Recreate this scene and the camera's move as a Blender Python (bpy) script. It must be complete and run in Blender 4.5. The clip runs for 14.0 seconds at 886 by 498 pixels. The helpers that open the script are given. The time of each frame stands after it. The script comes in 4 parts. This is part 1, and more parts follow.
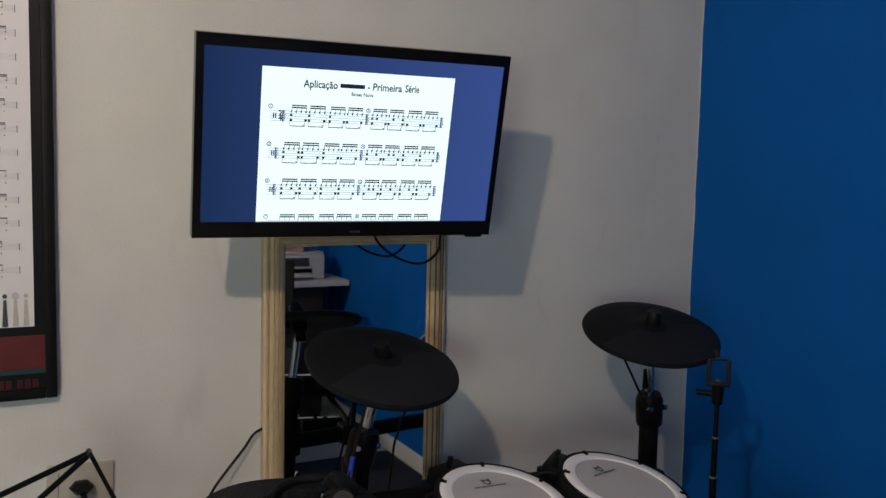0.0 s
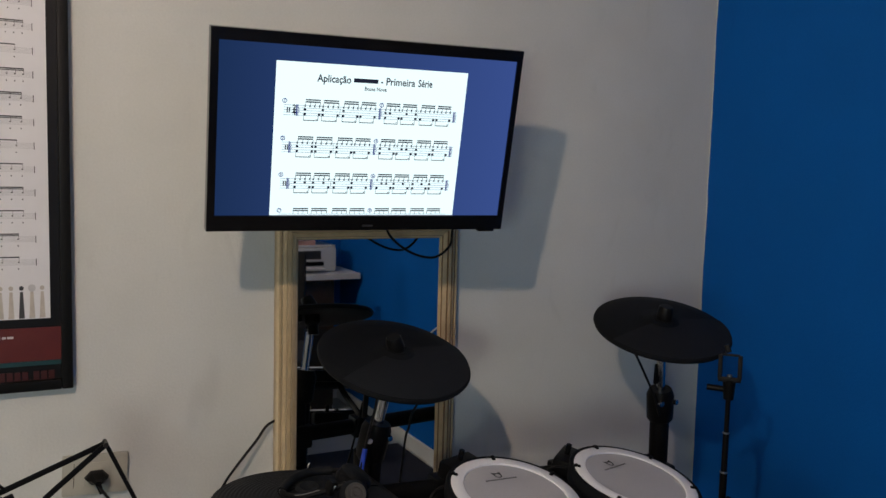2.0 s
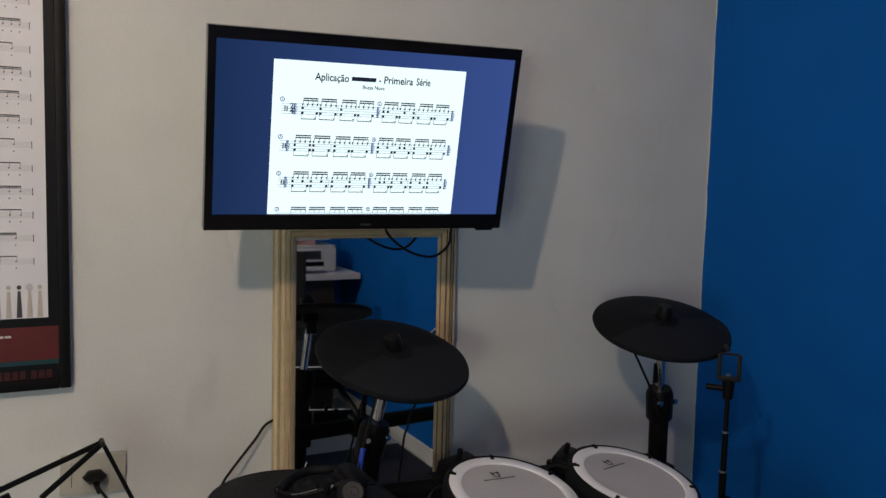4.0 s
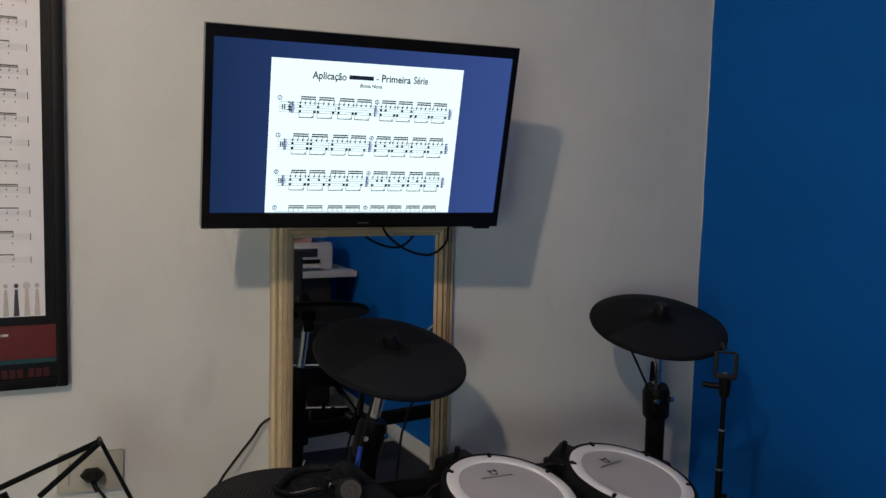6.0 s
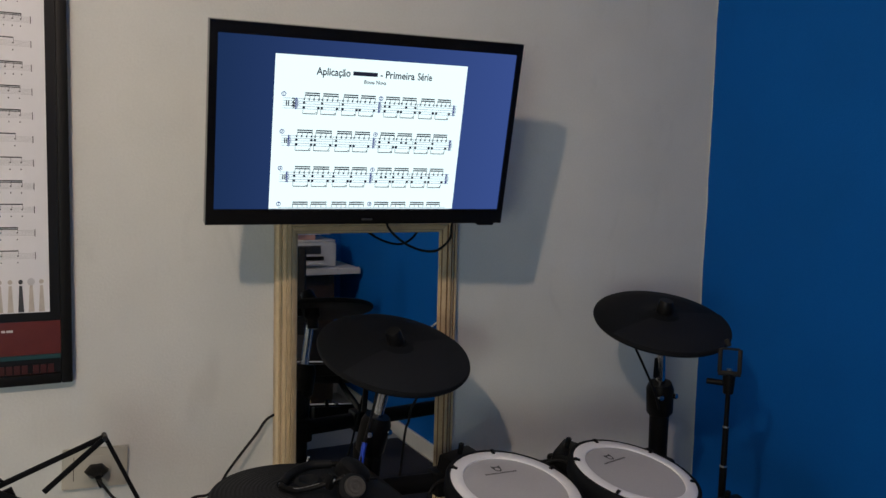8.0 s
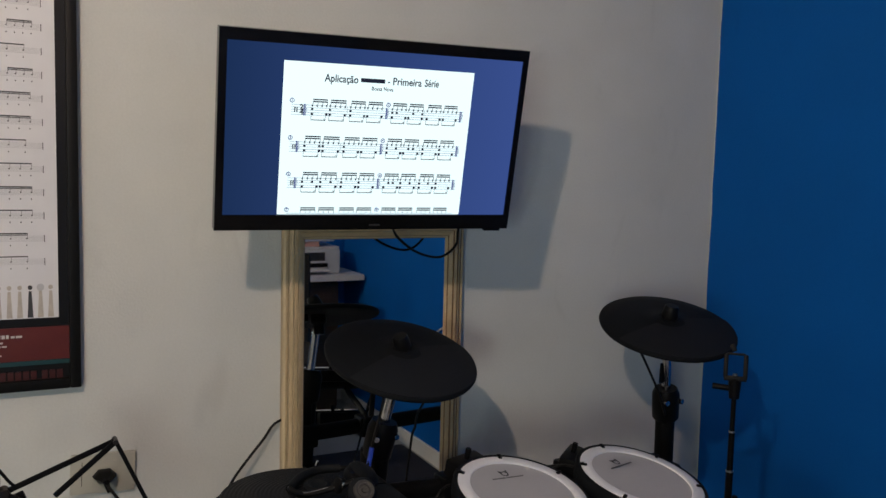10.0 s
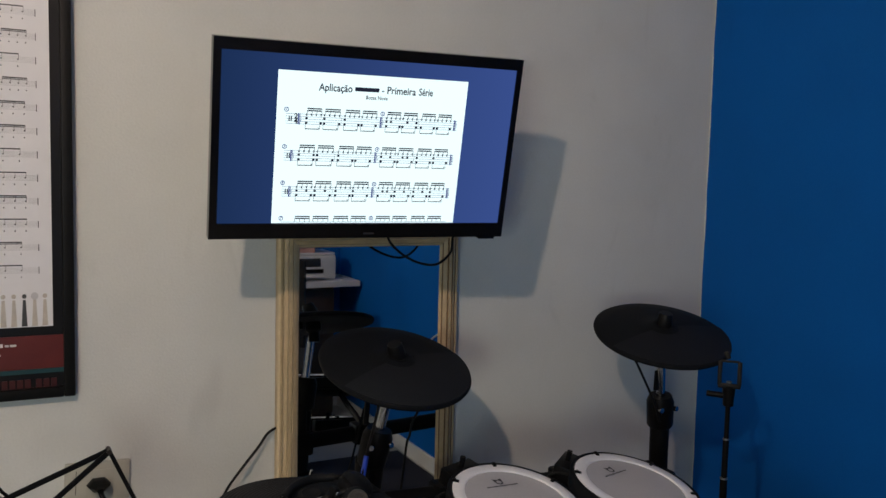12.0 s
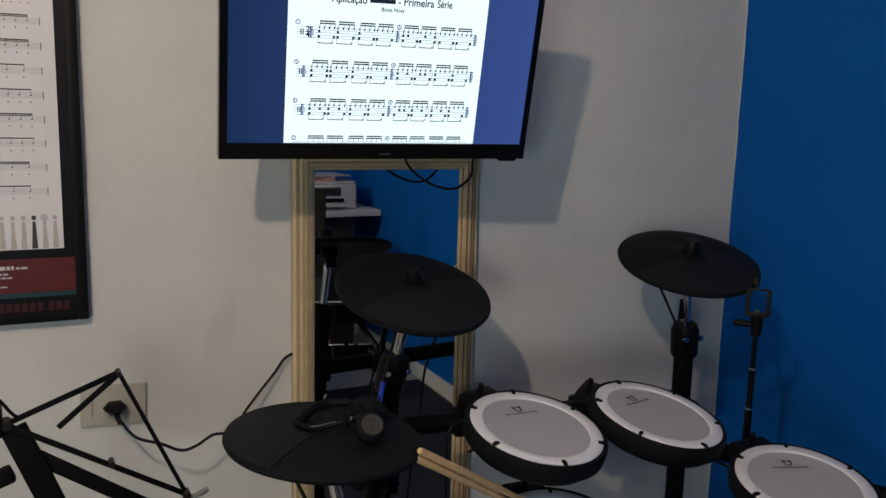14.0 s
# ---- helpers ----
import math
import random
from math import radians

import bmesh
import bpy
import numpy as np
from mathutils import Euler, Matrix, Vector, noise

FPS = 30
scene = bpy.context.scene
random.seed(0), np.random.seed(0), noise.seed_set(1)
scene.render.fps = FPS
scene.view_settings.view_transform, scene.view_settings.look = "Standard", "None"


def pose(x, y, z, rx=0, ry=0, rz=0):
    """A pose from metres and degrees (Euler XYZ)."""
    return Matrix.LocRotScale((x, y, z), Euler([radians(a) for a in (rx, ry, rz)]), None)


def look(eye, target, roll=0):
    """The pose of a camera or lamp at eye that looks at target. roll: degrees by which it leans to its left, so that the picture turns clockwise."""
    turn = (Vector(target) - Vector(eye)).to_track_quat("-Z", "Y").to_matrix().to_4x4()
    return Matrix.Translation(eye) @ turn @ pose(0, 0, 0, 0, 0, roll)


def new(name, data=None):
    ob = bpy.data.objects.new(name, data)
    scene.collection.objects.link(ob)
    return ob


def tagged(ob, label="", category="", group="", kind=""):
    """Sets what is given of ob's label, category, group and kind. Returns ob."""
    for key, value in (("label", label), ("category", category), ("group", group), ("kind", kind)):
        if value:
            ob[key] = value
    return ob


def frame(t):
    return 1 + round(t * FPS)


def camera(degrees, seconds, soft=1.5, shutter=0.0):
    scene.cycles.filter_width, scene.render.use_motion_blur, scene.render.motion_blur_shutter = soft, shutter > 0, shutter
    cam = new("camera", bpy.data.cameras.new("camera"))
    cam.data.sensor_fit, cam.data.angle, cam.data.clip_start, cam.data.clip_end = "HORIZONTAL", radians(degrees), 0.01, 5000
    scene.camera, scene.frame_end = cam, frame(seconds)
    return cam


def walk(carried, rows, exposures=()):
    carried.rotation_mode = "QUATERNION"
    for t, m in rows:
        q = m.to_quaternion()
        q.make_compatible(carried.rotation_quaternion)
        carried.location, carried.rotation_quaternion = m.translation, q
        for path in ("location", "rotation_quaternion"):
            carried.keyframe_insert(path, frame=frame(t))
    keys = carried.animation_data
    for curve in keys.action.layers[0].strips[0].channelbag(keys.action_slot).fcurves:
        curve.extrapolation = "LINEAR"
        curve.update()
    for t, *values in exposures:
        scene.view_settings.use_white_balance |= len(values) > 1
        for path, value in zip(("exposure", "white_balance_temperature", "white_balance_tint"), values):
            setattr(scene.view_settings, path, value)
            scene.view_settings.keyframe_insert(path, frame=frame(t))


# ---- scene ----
cam = camera(55.0, 14.0, soft=1.5)
PATH = [
    (0, (-0.017, -1.69, 1.3), (0.92, 0.069, 1.129), 1.3),
    (0.5, (-0.014, -1.687, 1.307), (0.915, 0.074, 1.115), 1.3),
    (1, (-0.011, -1.685, 1.303), (0.885, 0.091, 1.101), 1.2),
    (1.5, (-0.012, -1.684, 1.3), (0.871, 0.101, 1.106), 1.3),
    (2, (-0.022, -1.694, 1.302), (0.892, 0.075, 1.115), 1.5),
    (2.5, (-0.018, -1.691, 1.305), (0.892, 0.079, 1.106), 1.6),
    (3, (-0.013, -1.693, 1.297), (0.894, 0.08, 1.114), 1.5),
    (5.5, (-0.022, -1.694, 1.302), (0.899, 0.071, 1.11), 1.4),
    (6, (-0.019, -1.694, 1.301), (0.901, 0.072, 1.109), 1.5),
    (6.5, (-0.023, -1.693, 1.3), (0.907, 0.067, 1.106), 1.4),
    (7, (-0.018, -1.692, 1.296), (0.906, 0.071, 1.097), 1.5),
    (7.5, (-0.017, -1.69, 1.3), (0.9, 0.076, 1.103), 1.5),
    (8, (-0.02, -1.693, 1.299), (0.893, 0.075, 1.101), 1.5),
    (10.5, (-0.032, -1.697, 1.296), (0.875, 0.077, 1.124), 1.4),
    (11, (-0.028, -1.698, 1.296), (0.875, 0.079, 1.131), 1.3),
    (11.5, (-0.029, -1.697, 1.3), (0.88, 0.077, 1.135), 1.3),
    (12, (-0.029, -1.7, 1.303), (0.888, 0.07, 1.133), 1.4),
    (12.5, (-0.03, -1.699, 1.3), (0.894, 0.066, 1.127), 1.6),
    (13, (-0.024, -1.692, 1.291), (0.876, 0.083, 1.097), 1.3),
    (13.5, (-0.011, -1.683, 1.288), (0.887, 0.085, 1.027), 1.3),
    (14, (0.001, -1.658, 1.279), (0.865, 0.117, 0.952), 1.5),
]
walk(cam, [(t, look(eye, target, roll)) for t, eye, target, roll in PATH])

# ---------------------------------------------------------------- light
world = bpy.data.worlds.new("world")
world.use_nodes = True
world.node_tree.nodes["Background"].inputs[0].default_value = (0.35, 0.45, 0.6, 1)
world.node_tree.nodes["Background"].inputs[1].default_value = 0.05
scene.world = world
scene.view_settings.exposure = 0.0

LAMP = (-0.42, -1.60, 1.97)
BULB_STRENGTH = 1090.0
DOOR_LIGHT = 16.5
SCREEN_GLOW = 1.0


def area_lamp(name, m, w, h, watts, colour):
    data = bpy.data.lights.new(name, "AREA")
    data.shape, data.size, data.size_y, data.energy, data.color = "RECTANGLE", w, h, watts, colour
    ob = new(name, data)
    ob.matrix_world = m
    return ob


# light of the next room through the open doorway in the south wall
area_lamp("doorway_light", look((-1.30, -3.05, 1.16), (0.9, 0.0, 1.05)), 0.50, 0.56, DOOR_LIGHT, (0.90, 1.0, 0.93))


# ---------------------------------------------------------------- materials
def rgb(r, g, b):
    f = lambda c: (c / 255 / 12.92) if c <= 10 else ((c / 255 + 0.055) / 1.055) ** 2.4
    return (f(r), f(g), f(b), 1)


def material(name, colour, rough=0.5, metal=0.0, grain=0.0, scale=40.0, blotch=0.0, bump=0.0, coat=0.0, blotch_scale=3.0, spec=0.5):
    m = bpy.data.materials.new(name)
    m.use_nodes = True
    nt = m.node_tree
    b = nt.nodes["Principled BSDF"]
    b.inputs["Roughness"].default_value = rough
    b.inputs["Metallic"].default_value = metal
    b.inputs["Specular IOR Level"].default_value = spec
    b.inputs["Coat Weight"].default_value = coat
    b.inputs["Coat Roughness"].default_value = 0.08
    b.inputs["Base Color"].default_value = colour
    tc = nt.nodes.new("ShaderNodeTexCoord")
    if grain or blotch or bump:
        n1 = nt.nodes.new("ShaderNodeTexNoise")
        n1.inputs["Scale"].default_value, n1.inputs["Detail"].default_value = scale, 6
        n2 = nt.nodes.new("ShaderNodeTexNoise")
        n2.inputs["Scale"].default_value, n2.inputs["Detail"].default_value = blotch_scale, 4
        nt.links.new(tc.outputs["Object"], n1.inputs["Vector"])
        nt.links.new(tc.outputs["Object"], n2.inputs["Vector"])
        fac = None
        last = None
        for node, amount in ((n1, grain), (n2, blotch)):
            r = nt.nodes.new("ShaderNodeMapRange")
            r.inputs["From Min"].default_value, r.inputs["From Max"].default_value = 0.3, 0.7
            r.inputs["To Min"].default_value, r.inputs["To Max"].default_value = 1 - amount, 1 + amount
            nt.links.new(node.outputs["Fac"], r.inputs["Value"])
            if last is None:
                last = r.outputs["Result"]
            else:
                mul = nt.nodes.new("ShaderNodeMath")
                mul.operation = "MULTIPLY"
                nt.links.new(last, mul.inputs[0])
                nt.links.new(r.outputs["Result"], mul.inputs[1])
                last = mul.outputs[0]
        mix = nt.nodes.new("ShaderNodeVectorMath")
        mix.operation = "SCALE"
        mix.inputs[0].default_value = colour[:3]
        nt.links.new(last, mix.inputs["Scale"])
        nt.links.new(mix.outputs["Vector"], b.inputs["Base Color"])
        rr = nt.nodes.new("ShaderNodeMapRange")
        rr.inputs["To Min"].default_value, rr.inputs["To Max"].default_value = max(0.02, rough - 0.08), min(1, rough + 0.08)
        nt.links.new(n2.outputs["Fac"], rr.inputs["Value"])
        nt.links.new(rr.outputs["Result"], b.inputs["Roughness"])
        if bump:
            bp = nt.nodes.new("ShaderNodeBump")
            bp.inputs["Strength"].default_value, bp.inputs["Distance"].default_value = bump, 0.002
            nt.links.new(n1.outputs["Fac"], bp.inputs["Height"])
            nt.links.new(bp.outputs["Normal"], b.inputs["Normal"])
    return m


def emitter(name, colour, strength):
    m = bpy.data.materials.new(name)
    m.use_nodes = True
    nt = m.node_tree
    nt.nodes.remove(nt.nodes["Principled BSDF"])
    e = nt.nodes.new("ShaderNodeEmission")
    e.inputs[0].default_value, e.inputs[1].default_value = colour, strength
    nt.links.new(e.outputs[0], nt.nodes["Material Output"].inputs[0])
    return m


def painted_wall(name, colour, scuffs, stain, smudges=()):
    """Rolled emulsion: roller stipple, broad uneven coats and a few faint scuffs."""
    m = material(name, colour, rough=0.62, grain=0.025, scale=220, blotch=0.045, bump=0.25, blotch_scale=4.5, spec=0.12)
    nt = m.node_tree
    b = nt.nodes["Principled BSDF"]
    link = b.inputs["Base Color"].links[0].from_socket
    tc = nt.nodes.new("ShaderNodeTexCoord")
    mp = nt.nodes.new("ShaderNodeMapping")
    mp.inputs["Scale"].default_value = (4.6, 4.6, 1.9)
    n = nt.nodes.new("ShaderNodeTexNoise")
    n.inputs["Scale"].default_value, n.inputs["Detail"].default_value, n.inputs["Distortion"].default_value = 2.6, 7, 1.2
    ramp = nt.nodes.new("ShaderNodeMapRange")
    ramp.inputs["From Min"].default_value, ramp.inputs["From Max"].default_value = 0.62, 0.80
    ramp.inputs["To Min"].default_value, ramp.inputs["To Max"].default_value = 0.0, scuffs
    mix = nt.nodes.new("ShaderNodeMix")
    mix.data_type = "RGBA"
    mix.inputs["B"].default_value = stain
    nt.links.new(tc.outputs["Object"], mp.inputs["Vector"])
    nt.links.new(mp.outputs["Vector"], n.inputs["Vector"])
    nt.links.new(n.outputs["Fac"], ramp.inputs["Value"])
    nt.links.new(ramp.outputs["Result"], mix.inputs["Factor"])
    nt.links.new(link, mix.inputs["A"])
    last = mix.outputs["Result"]
    for x, z, w, h, amount in smudges:
        at = nt.nodes.new("ShaderNodeMapping")
        at.vector_type = "TEXTURE"
        at.inputs["Location"].default_value = (x, 0, z)
        at.inputs["Rotation"].default_value = (0, 0.16, 0)
        at.inputs["Scale"].default_value = (w, 10, h)
        wave = nt.nodes.new("ShaderNodeVectorMath")
        wave.operation = "ADD"
        span = nt.nodes.new("ShaderNodeVectorMath")
        span.operation = "LENGTH"
        fade = nt.nodes.new("ShaderNodeMapRange")
        fade.interpolation_type = "SMOOTHSTEP"
        fade.inputs["From Min"].default_value, fade.inputs["From Max"].default_value = 0.5, 1.5
        fade.inputs["To Min"].default_value, fade.inputs["To Max"].default_value = amount, 0.0
        blend = nt.nodes.new("ShaderNodeMix")
        blend.data_type = "RGBA"
        blend.inputs["B"].default_value = stain
        nt.links.new(tc.outputs["Object"], at.inputs["Vector"])
        nt.links.new(at.outputs["Vector"], wave.inputs[0])
        nt.links.new(n.outputs["Color"], wave.inputs[1])
        nt.links.new(wave.outputs["Vector"], span.inputs[0])
        nt.links.new(span.outputs["Value"], fade.inputs["Value"])
        nt.links.new(fade.outputs["Result"], blend.inputs["Factor"])
        nt.links.new(last, blend.inputs["A"])
        last = blend.outputs["Result"]
    nt.links.new(last, b.inputs["Base Color"])
    return m


WHITE_WALL = painted_wall("white_wall_paint", (0.630, 0.640, 0.600, 1), 0.26, (0.43, 0.437, 0.412, 1), ((0.350, 0.880, 0.020, 0.070, 0.24), (0.318, 0.850, 0.014, 0.055, 0.20), (0.100, 0.800, 0.060, 0.045, 0.18)))
BLUE_WALL = painted_wall("blue_wall_paint", (0.0015, 0.105, 0.41, 1), 0.30, (0.0015, 0.085, 0.34, 1))
CEILING = material("ceiling_paint", (0.75, 0.74, 0.72, 1), 0.8, grain=0.02, blotch=0.03)
TILE = material("floor_tile", (0.45, 0.44, 0.42, 1), 0.3, grain=0.03, scale=60, blotch=0.06)
RUG = material("navy_rug", (0.008, 0.010, 0.022, 1), 0.95, grain=0.35, scale=500, blotch=0.15, bump=0.8)
BLACK_PLASTIC = material("black_plastic", (0.0045, 0.0045, 0.005, 1), 0.42, spec=0.10, grain=0.06, scale=300, blotch=0.1, bump=0.05)
GLOSS_BLACK = material("gloss_black_plastic", (0.004, 0.004, 0.0045, 1), 0.2, blotch=0.1, coat=0.08, spec=0.2)
RUBBER = material("black_rubber", (0.0058, 0.0066, 0.0082, 1), 0.62, grain=0.12, scale=350, blotch=0.12, bump=0.2, spec=0.10)
# the pad rubber in a slightly paler tone, for the strike zones
RUBBER_LIGHT = material("paler_rubber", (0.0105, 0.0115, 0.0138, 1), 0.55, grain=0.12, scale=350, blotch=0.12, bump=0.2, spec=0.10)
BLACK_STEEL = material("black_steel", (0.004, 0.004, 0.0045, 1), 0.5, metal=0.0, grain=0.08, scale=200, blotch=0.12, bump=0.04, spec=0.09)
CHROME = material("chrome", (0.55, 0.55, 0.56, 1), 0.16, metal=1.0, grain=0.04, scale=80, blotch=0.05)
STEEL = material("brushed_steel", (0.45, 0.45, 0.46, 1), 0.32, metal=1.0, grain=0.08, scale=120, blotch=0.05)
HOOP = material("white_hoop", (0.78, 0.785, 0.81, 1), 0.42, grain=0.02, scale=120, blotch=0.04)
MESH = material("mesh_head", (0.42, 0.42, 0.435, 1), 0.7, grain=0.10, scale=900, blotch=0.05, bump=0.35)
PRINT_DARK = material("dark_print", (0.03, 0.03, 0.035, 1), 0.6, blotch=0.05)
SHEET = material("poster_paper", (0.72, 0.72, 0.73, 1), 0.35, grain=0.015, blotch=0.03, coat=0.2)
STAFF_GREY = material("grey_print", (0.52, 0.52, 0.53, 1), 0.4, grain=0.05)
NOTE_BLACK = material("black_print", (0.05, 0.05, 0.052, 1), 0.4, grain=0.05)
MAT_BLACK = material("poster_black", (0.007, 0.007, 0.008, 1), 0.4, blotch=0.15, spec=0.2)
RED_PRINT = material("red_print", (0.105, 0.017, 0.013, 1), 0.35, grain=0.08, blotch=0.12, coat=0.2)
TEAL_PRINT = material("teal_print", (0.012, 0.05, 0.055, 1), 0.35, blotch=0.12)
DIM_RED = material("dim_red_print", (0.05, 0.009, 0.008, 1), 0.35, blotch=0.12)
WHITE_PRINT = material("white_print", (0.6, 0.58, 0.55, 1), 0.4, blotch=0.05)
FRAME_BLACK = material("black_lacquered_wood", (0.006, 0.006, 0.006, 1), 0.48, grain=0.1, scale=60, blotch=0.15, spec=0.15)
STICK_PRINT = material("stick_print", (0.48, 0.44, 0.38, 1), 0.4, grain=0.1, scale=90)
PLATE = material("outlet_plastic", (0.43, 0.415, 0.345, 1), 0.35, grain=0.03, blotch=0.04)
CABLE = material("black_cable", (0.007, 0.007, 0.0075, 1), 0.5, blotch=0.1, spec=0.15)
WHITE_CABLE = material("white_cable", (0.6, 0.6, 0.6, 1), 0.45, blotch=0.1)
BLUE_TAPE = material("blue_tape", (0.02, 0.07, 0.55, 1), 0.4, blotch=0.1)
HICKORY = material("hickory_wood", (0.58, 0.40, 0.20, 1), 0.45, grain=0.12, scale=70, blotch=0.12, bump=0.05)
SILVER_PLASTIC = material("silver_plastic", (0.085, 0.080, 0.072, 1), 0.38, metal=0.6, grain=0.05)
PRINTER_WHITE = material("printer_plastic", (0.70, 0.70, 0.69, 1), 0.4, grain=0.02, blotch=0.04)
SHELF_WHITE = material("white_laminate", (0.68, 0.68, 0.68, 1), 0.35, grain=0.02, blotch=0.05)
BROWN_WOOD = material("brown_wood", (0.045, 0.026, 0.014, 1), 0.5, grain=0.25, scale=25, blotch=0.2)
PINK_PAPER = material("pink_paper", (0.60, 0.34, 0.30, 1), 0.7, grain=0.04, blotch=0.05)
CHAIR_FABRIC = material("black_fabric", (0.013, 0.013, 0.014, 1), 0.9, grain=0.2, scale=400, blotch=0.1, bump=0.4)
MIRROR = material("mirror_silver", (0.80, 0.83, 0.82, 1), 0.015, metal=1.0)
BULB = emitter("bulb_glass", (1.0, 0.765, 0.605, 1), BULB_STRENGTH)


def gilt_moulding():
    """Cream and gold moulding with brown lines along the flutes: the colour follows the fine streaks along the wood."""
    m = material("cream_gilt_moulding", (0.50, 0.38, 0.22, 1), 0.4, grain=0.10, scale=45, blotch=0.10, bump=0.1, blotch_scale=6)
    return m


CREAM = gilt_moulding()
# darker brown for the groove faces, paler cream for the ridge faces
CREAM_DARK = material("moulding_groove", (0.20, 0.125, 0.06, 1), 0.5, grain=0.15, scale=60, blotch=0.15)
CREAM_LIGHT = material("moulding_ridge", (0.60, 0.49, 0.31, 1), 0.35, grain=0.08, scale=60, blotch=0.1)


def lcd(name, left, right, strength):
    """A lit liquid-crystal panel whose blue backlight is brighter towards one side."""
    m = emitter(name, left, strength)
    nt = m.node_tree
    e = nt.nodes["Emission"]
    tc = nt.nodes.new("ShaderNodeTexCoord")
    sep = nt.nodes.new("ShaderNodeSeparateXYZ")
    mr = nt.nodes.new("ShaderNodeMapRange")
    mr.inputs["From Min"].default_value, mr.inputs["From Max"].default_value = -0.26, 0.26
    mix = nt.nodes.new("ShaderNodeMix")
    mix.data_type = "RGBA"
    mix.inputs["A"].default_value, mix.inputs["B"].default_value = left, right
    nt.links.new(tc.outputs["Object"], sep.inputs[0])
    nt.links.new(sep.outputs[0], mr.inputs["Value"])
    nt.links.new(mr.outputs["Result"], mix.inputs["Factor"])
    nt.links.new(mix.outputs["Result"], e.inputs[0])
    return m


LCD_BLUE = lcd("lcd_blue", rgb(28, 48, 86), rgb(56, 78, 140), SCREEN_GLOW)
LCD_PAGE = emitter("lcd_page", (0.80, 0.97, 1.0, 1), 1.15 * SCREEN_GLOW)
LCD_INK = emitter("lcd_ink", (0.015, 0.018, 0.035, 1), SCREEN_GLOW)
LCD_STAFF = emitter("lcd_staff", (0.20, 0.27, 0.36, 1), SCREEN_GLOW)
LCD_INDIGO = emitter("lcd_indigo", (0.05, 0.07, 0.24, 1), SCREEN_GLOW)


# ---------------------------------------------------------------- mesh helpers
def finish(name, bm, mat, parent=None, label="", smooth=False):
    bmesh.ops.recalc_face_normals(bm, faces=bm.faces)
    me = bpy.data.meshes.new(name)
    bm.to_mesh(me)
    bm.free()
    for m in (mat if isinstance(mat, (list, tuple)) else (mat,)):
        me.materials.append(m)
    if smooth:
        me.polygons.foreach_set("use_smooth", [True] * len(me.polygons))
        me.set_sharp_from_angle(angle=radians(38))
    ob = new(name, me)
    if parent:
        ob.parent = parent
    if label:
        ob["label"] = label
    return ob


def part(name, bm, mat, parent, label="", smooth=True):
    return finish(name, bm, mat, parent, label, smooth)


def thing(name, m, label, category, group=""):
    ob = new(name)
    ob.empty_display_size = 0.05
    ob.matrix_world = m
    return tagged(ob, label, category, group)


def box(size, m=None, bevel=0.0, bm=None, segments=2):
    out = bmesh.new()
    bmesh.ops.create_cube(out, size=1.0, matrix=Matrix.Diagonal((*size, 1)))
    if bevel:
        bmesh.ops.bevel(out, geom=out.edges[:], offset=bevel, segments=segments, profile=0.6, affect="EDGES", clamp_overlap=True)
    if m is not None:
        out.transform(m)
    return merge(bm, out)


def merge(bm, other):
    if bm is None:
        return other
    me = bpy.data.meshes.new("tmp")
    other.to_mesh(me)
    other.free()
    bm.from_mesh(me)
    bpy.data.meshes.remove(me)
    return bm


def block(x0, x1, y0, y1, z0, z1, bevel=0.0, bm=None):
    return box((x1 - x0, y1 - y0, z1 - z0), Matrix.Translation(((x0 + x1) / 2, (y0 + y1) / 2, (z0 + z1) / 2)), bevel, bm)


def lathe(profile, n=48, m=None, bm=None):
    """Turns a list of (radius, height) round z."""
    out = bmesh.new()
    rings = []
    for r, z in profile:
        if r < 1e-6:
            rings.append([out.verts.new((0, 0, z))])
        else:
            rings.append([out.verts.new((r * math.cos(2 * math.pi * k / n), r * math.sin(2 * math.pi * k / n), z)) for k in range(n)])
    for a, b in zip(rings, rings[1:]):
        for k in range(n):
            l = (k + 1) % n
            if len(a) == 1 and len(b) > 1:
                out.faces.new((a[0], b[k], b[l]))
            elif len(b) == 1 and len(a) > 1:
                out.faces.new((a[k], a[l], b[0]))
            elif len(a) > 1:
                out.faces.new((a[k], a[l], b[l], b[k]))
    if m is not None:
        out.transform(m)
    return merge(bm, out)


def between(a, b):
    """The pose whose z runs from a to b."""
    a, b = Vector(a), Vector(b)
    return Matrix.Translation(a) @ (b - a).to_track_quat("Z", "Y").to_matrix().to_4x4(), (b - a).length


def rod(a, b, r, r2=None, n=16, bm=None, cap=0.15):
    m, length = between(a, b)
    r2 = r if r2 is None else r2
    c = min(r, r2) * cap
    return lathe([(0, 0), (r - c, 0), (r, c), (r2, length - c), (r2 - c, length), (0, length)], n, m, bm)


def spline(points, steps=8):
    pts = [Vector(p) for p in points]
    out = []
    for k in range(len(pts) - 1):
        p0, p1, p2, p3 = pts[max(k - 1, 0)], pts[k], pts[k + 1], pts[min(k + 2, len(pts) - 1)]
        for s in range(steps):
            t = s / steps
            out.append(0.5 * ((2 * p1) + (p2 - p0) * t + (2 * p0 - 5 * p1 + 4 * p2 - p3) * t * t + (3 * p1 - p0 - 3 * p2 + p3) * t ** 3))
    out.append(pts[-1])
    return out


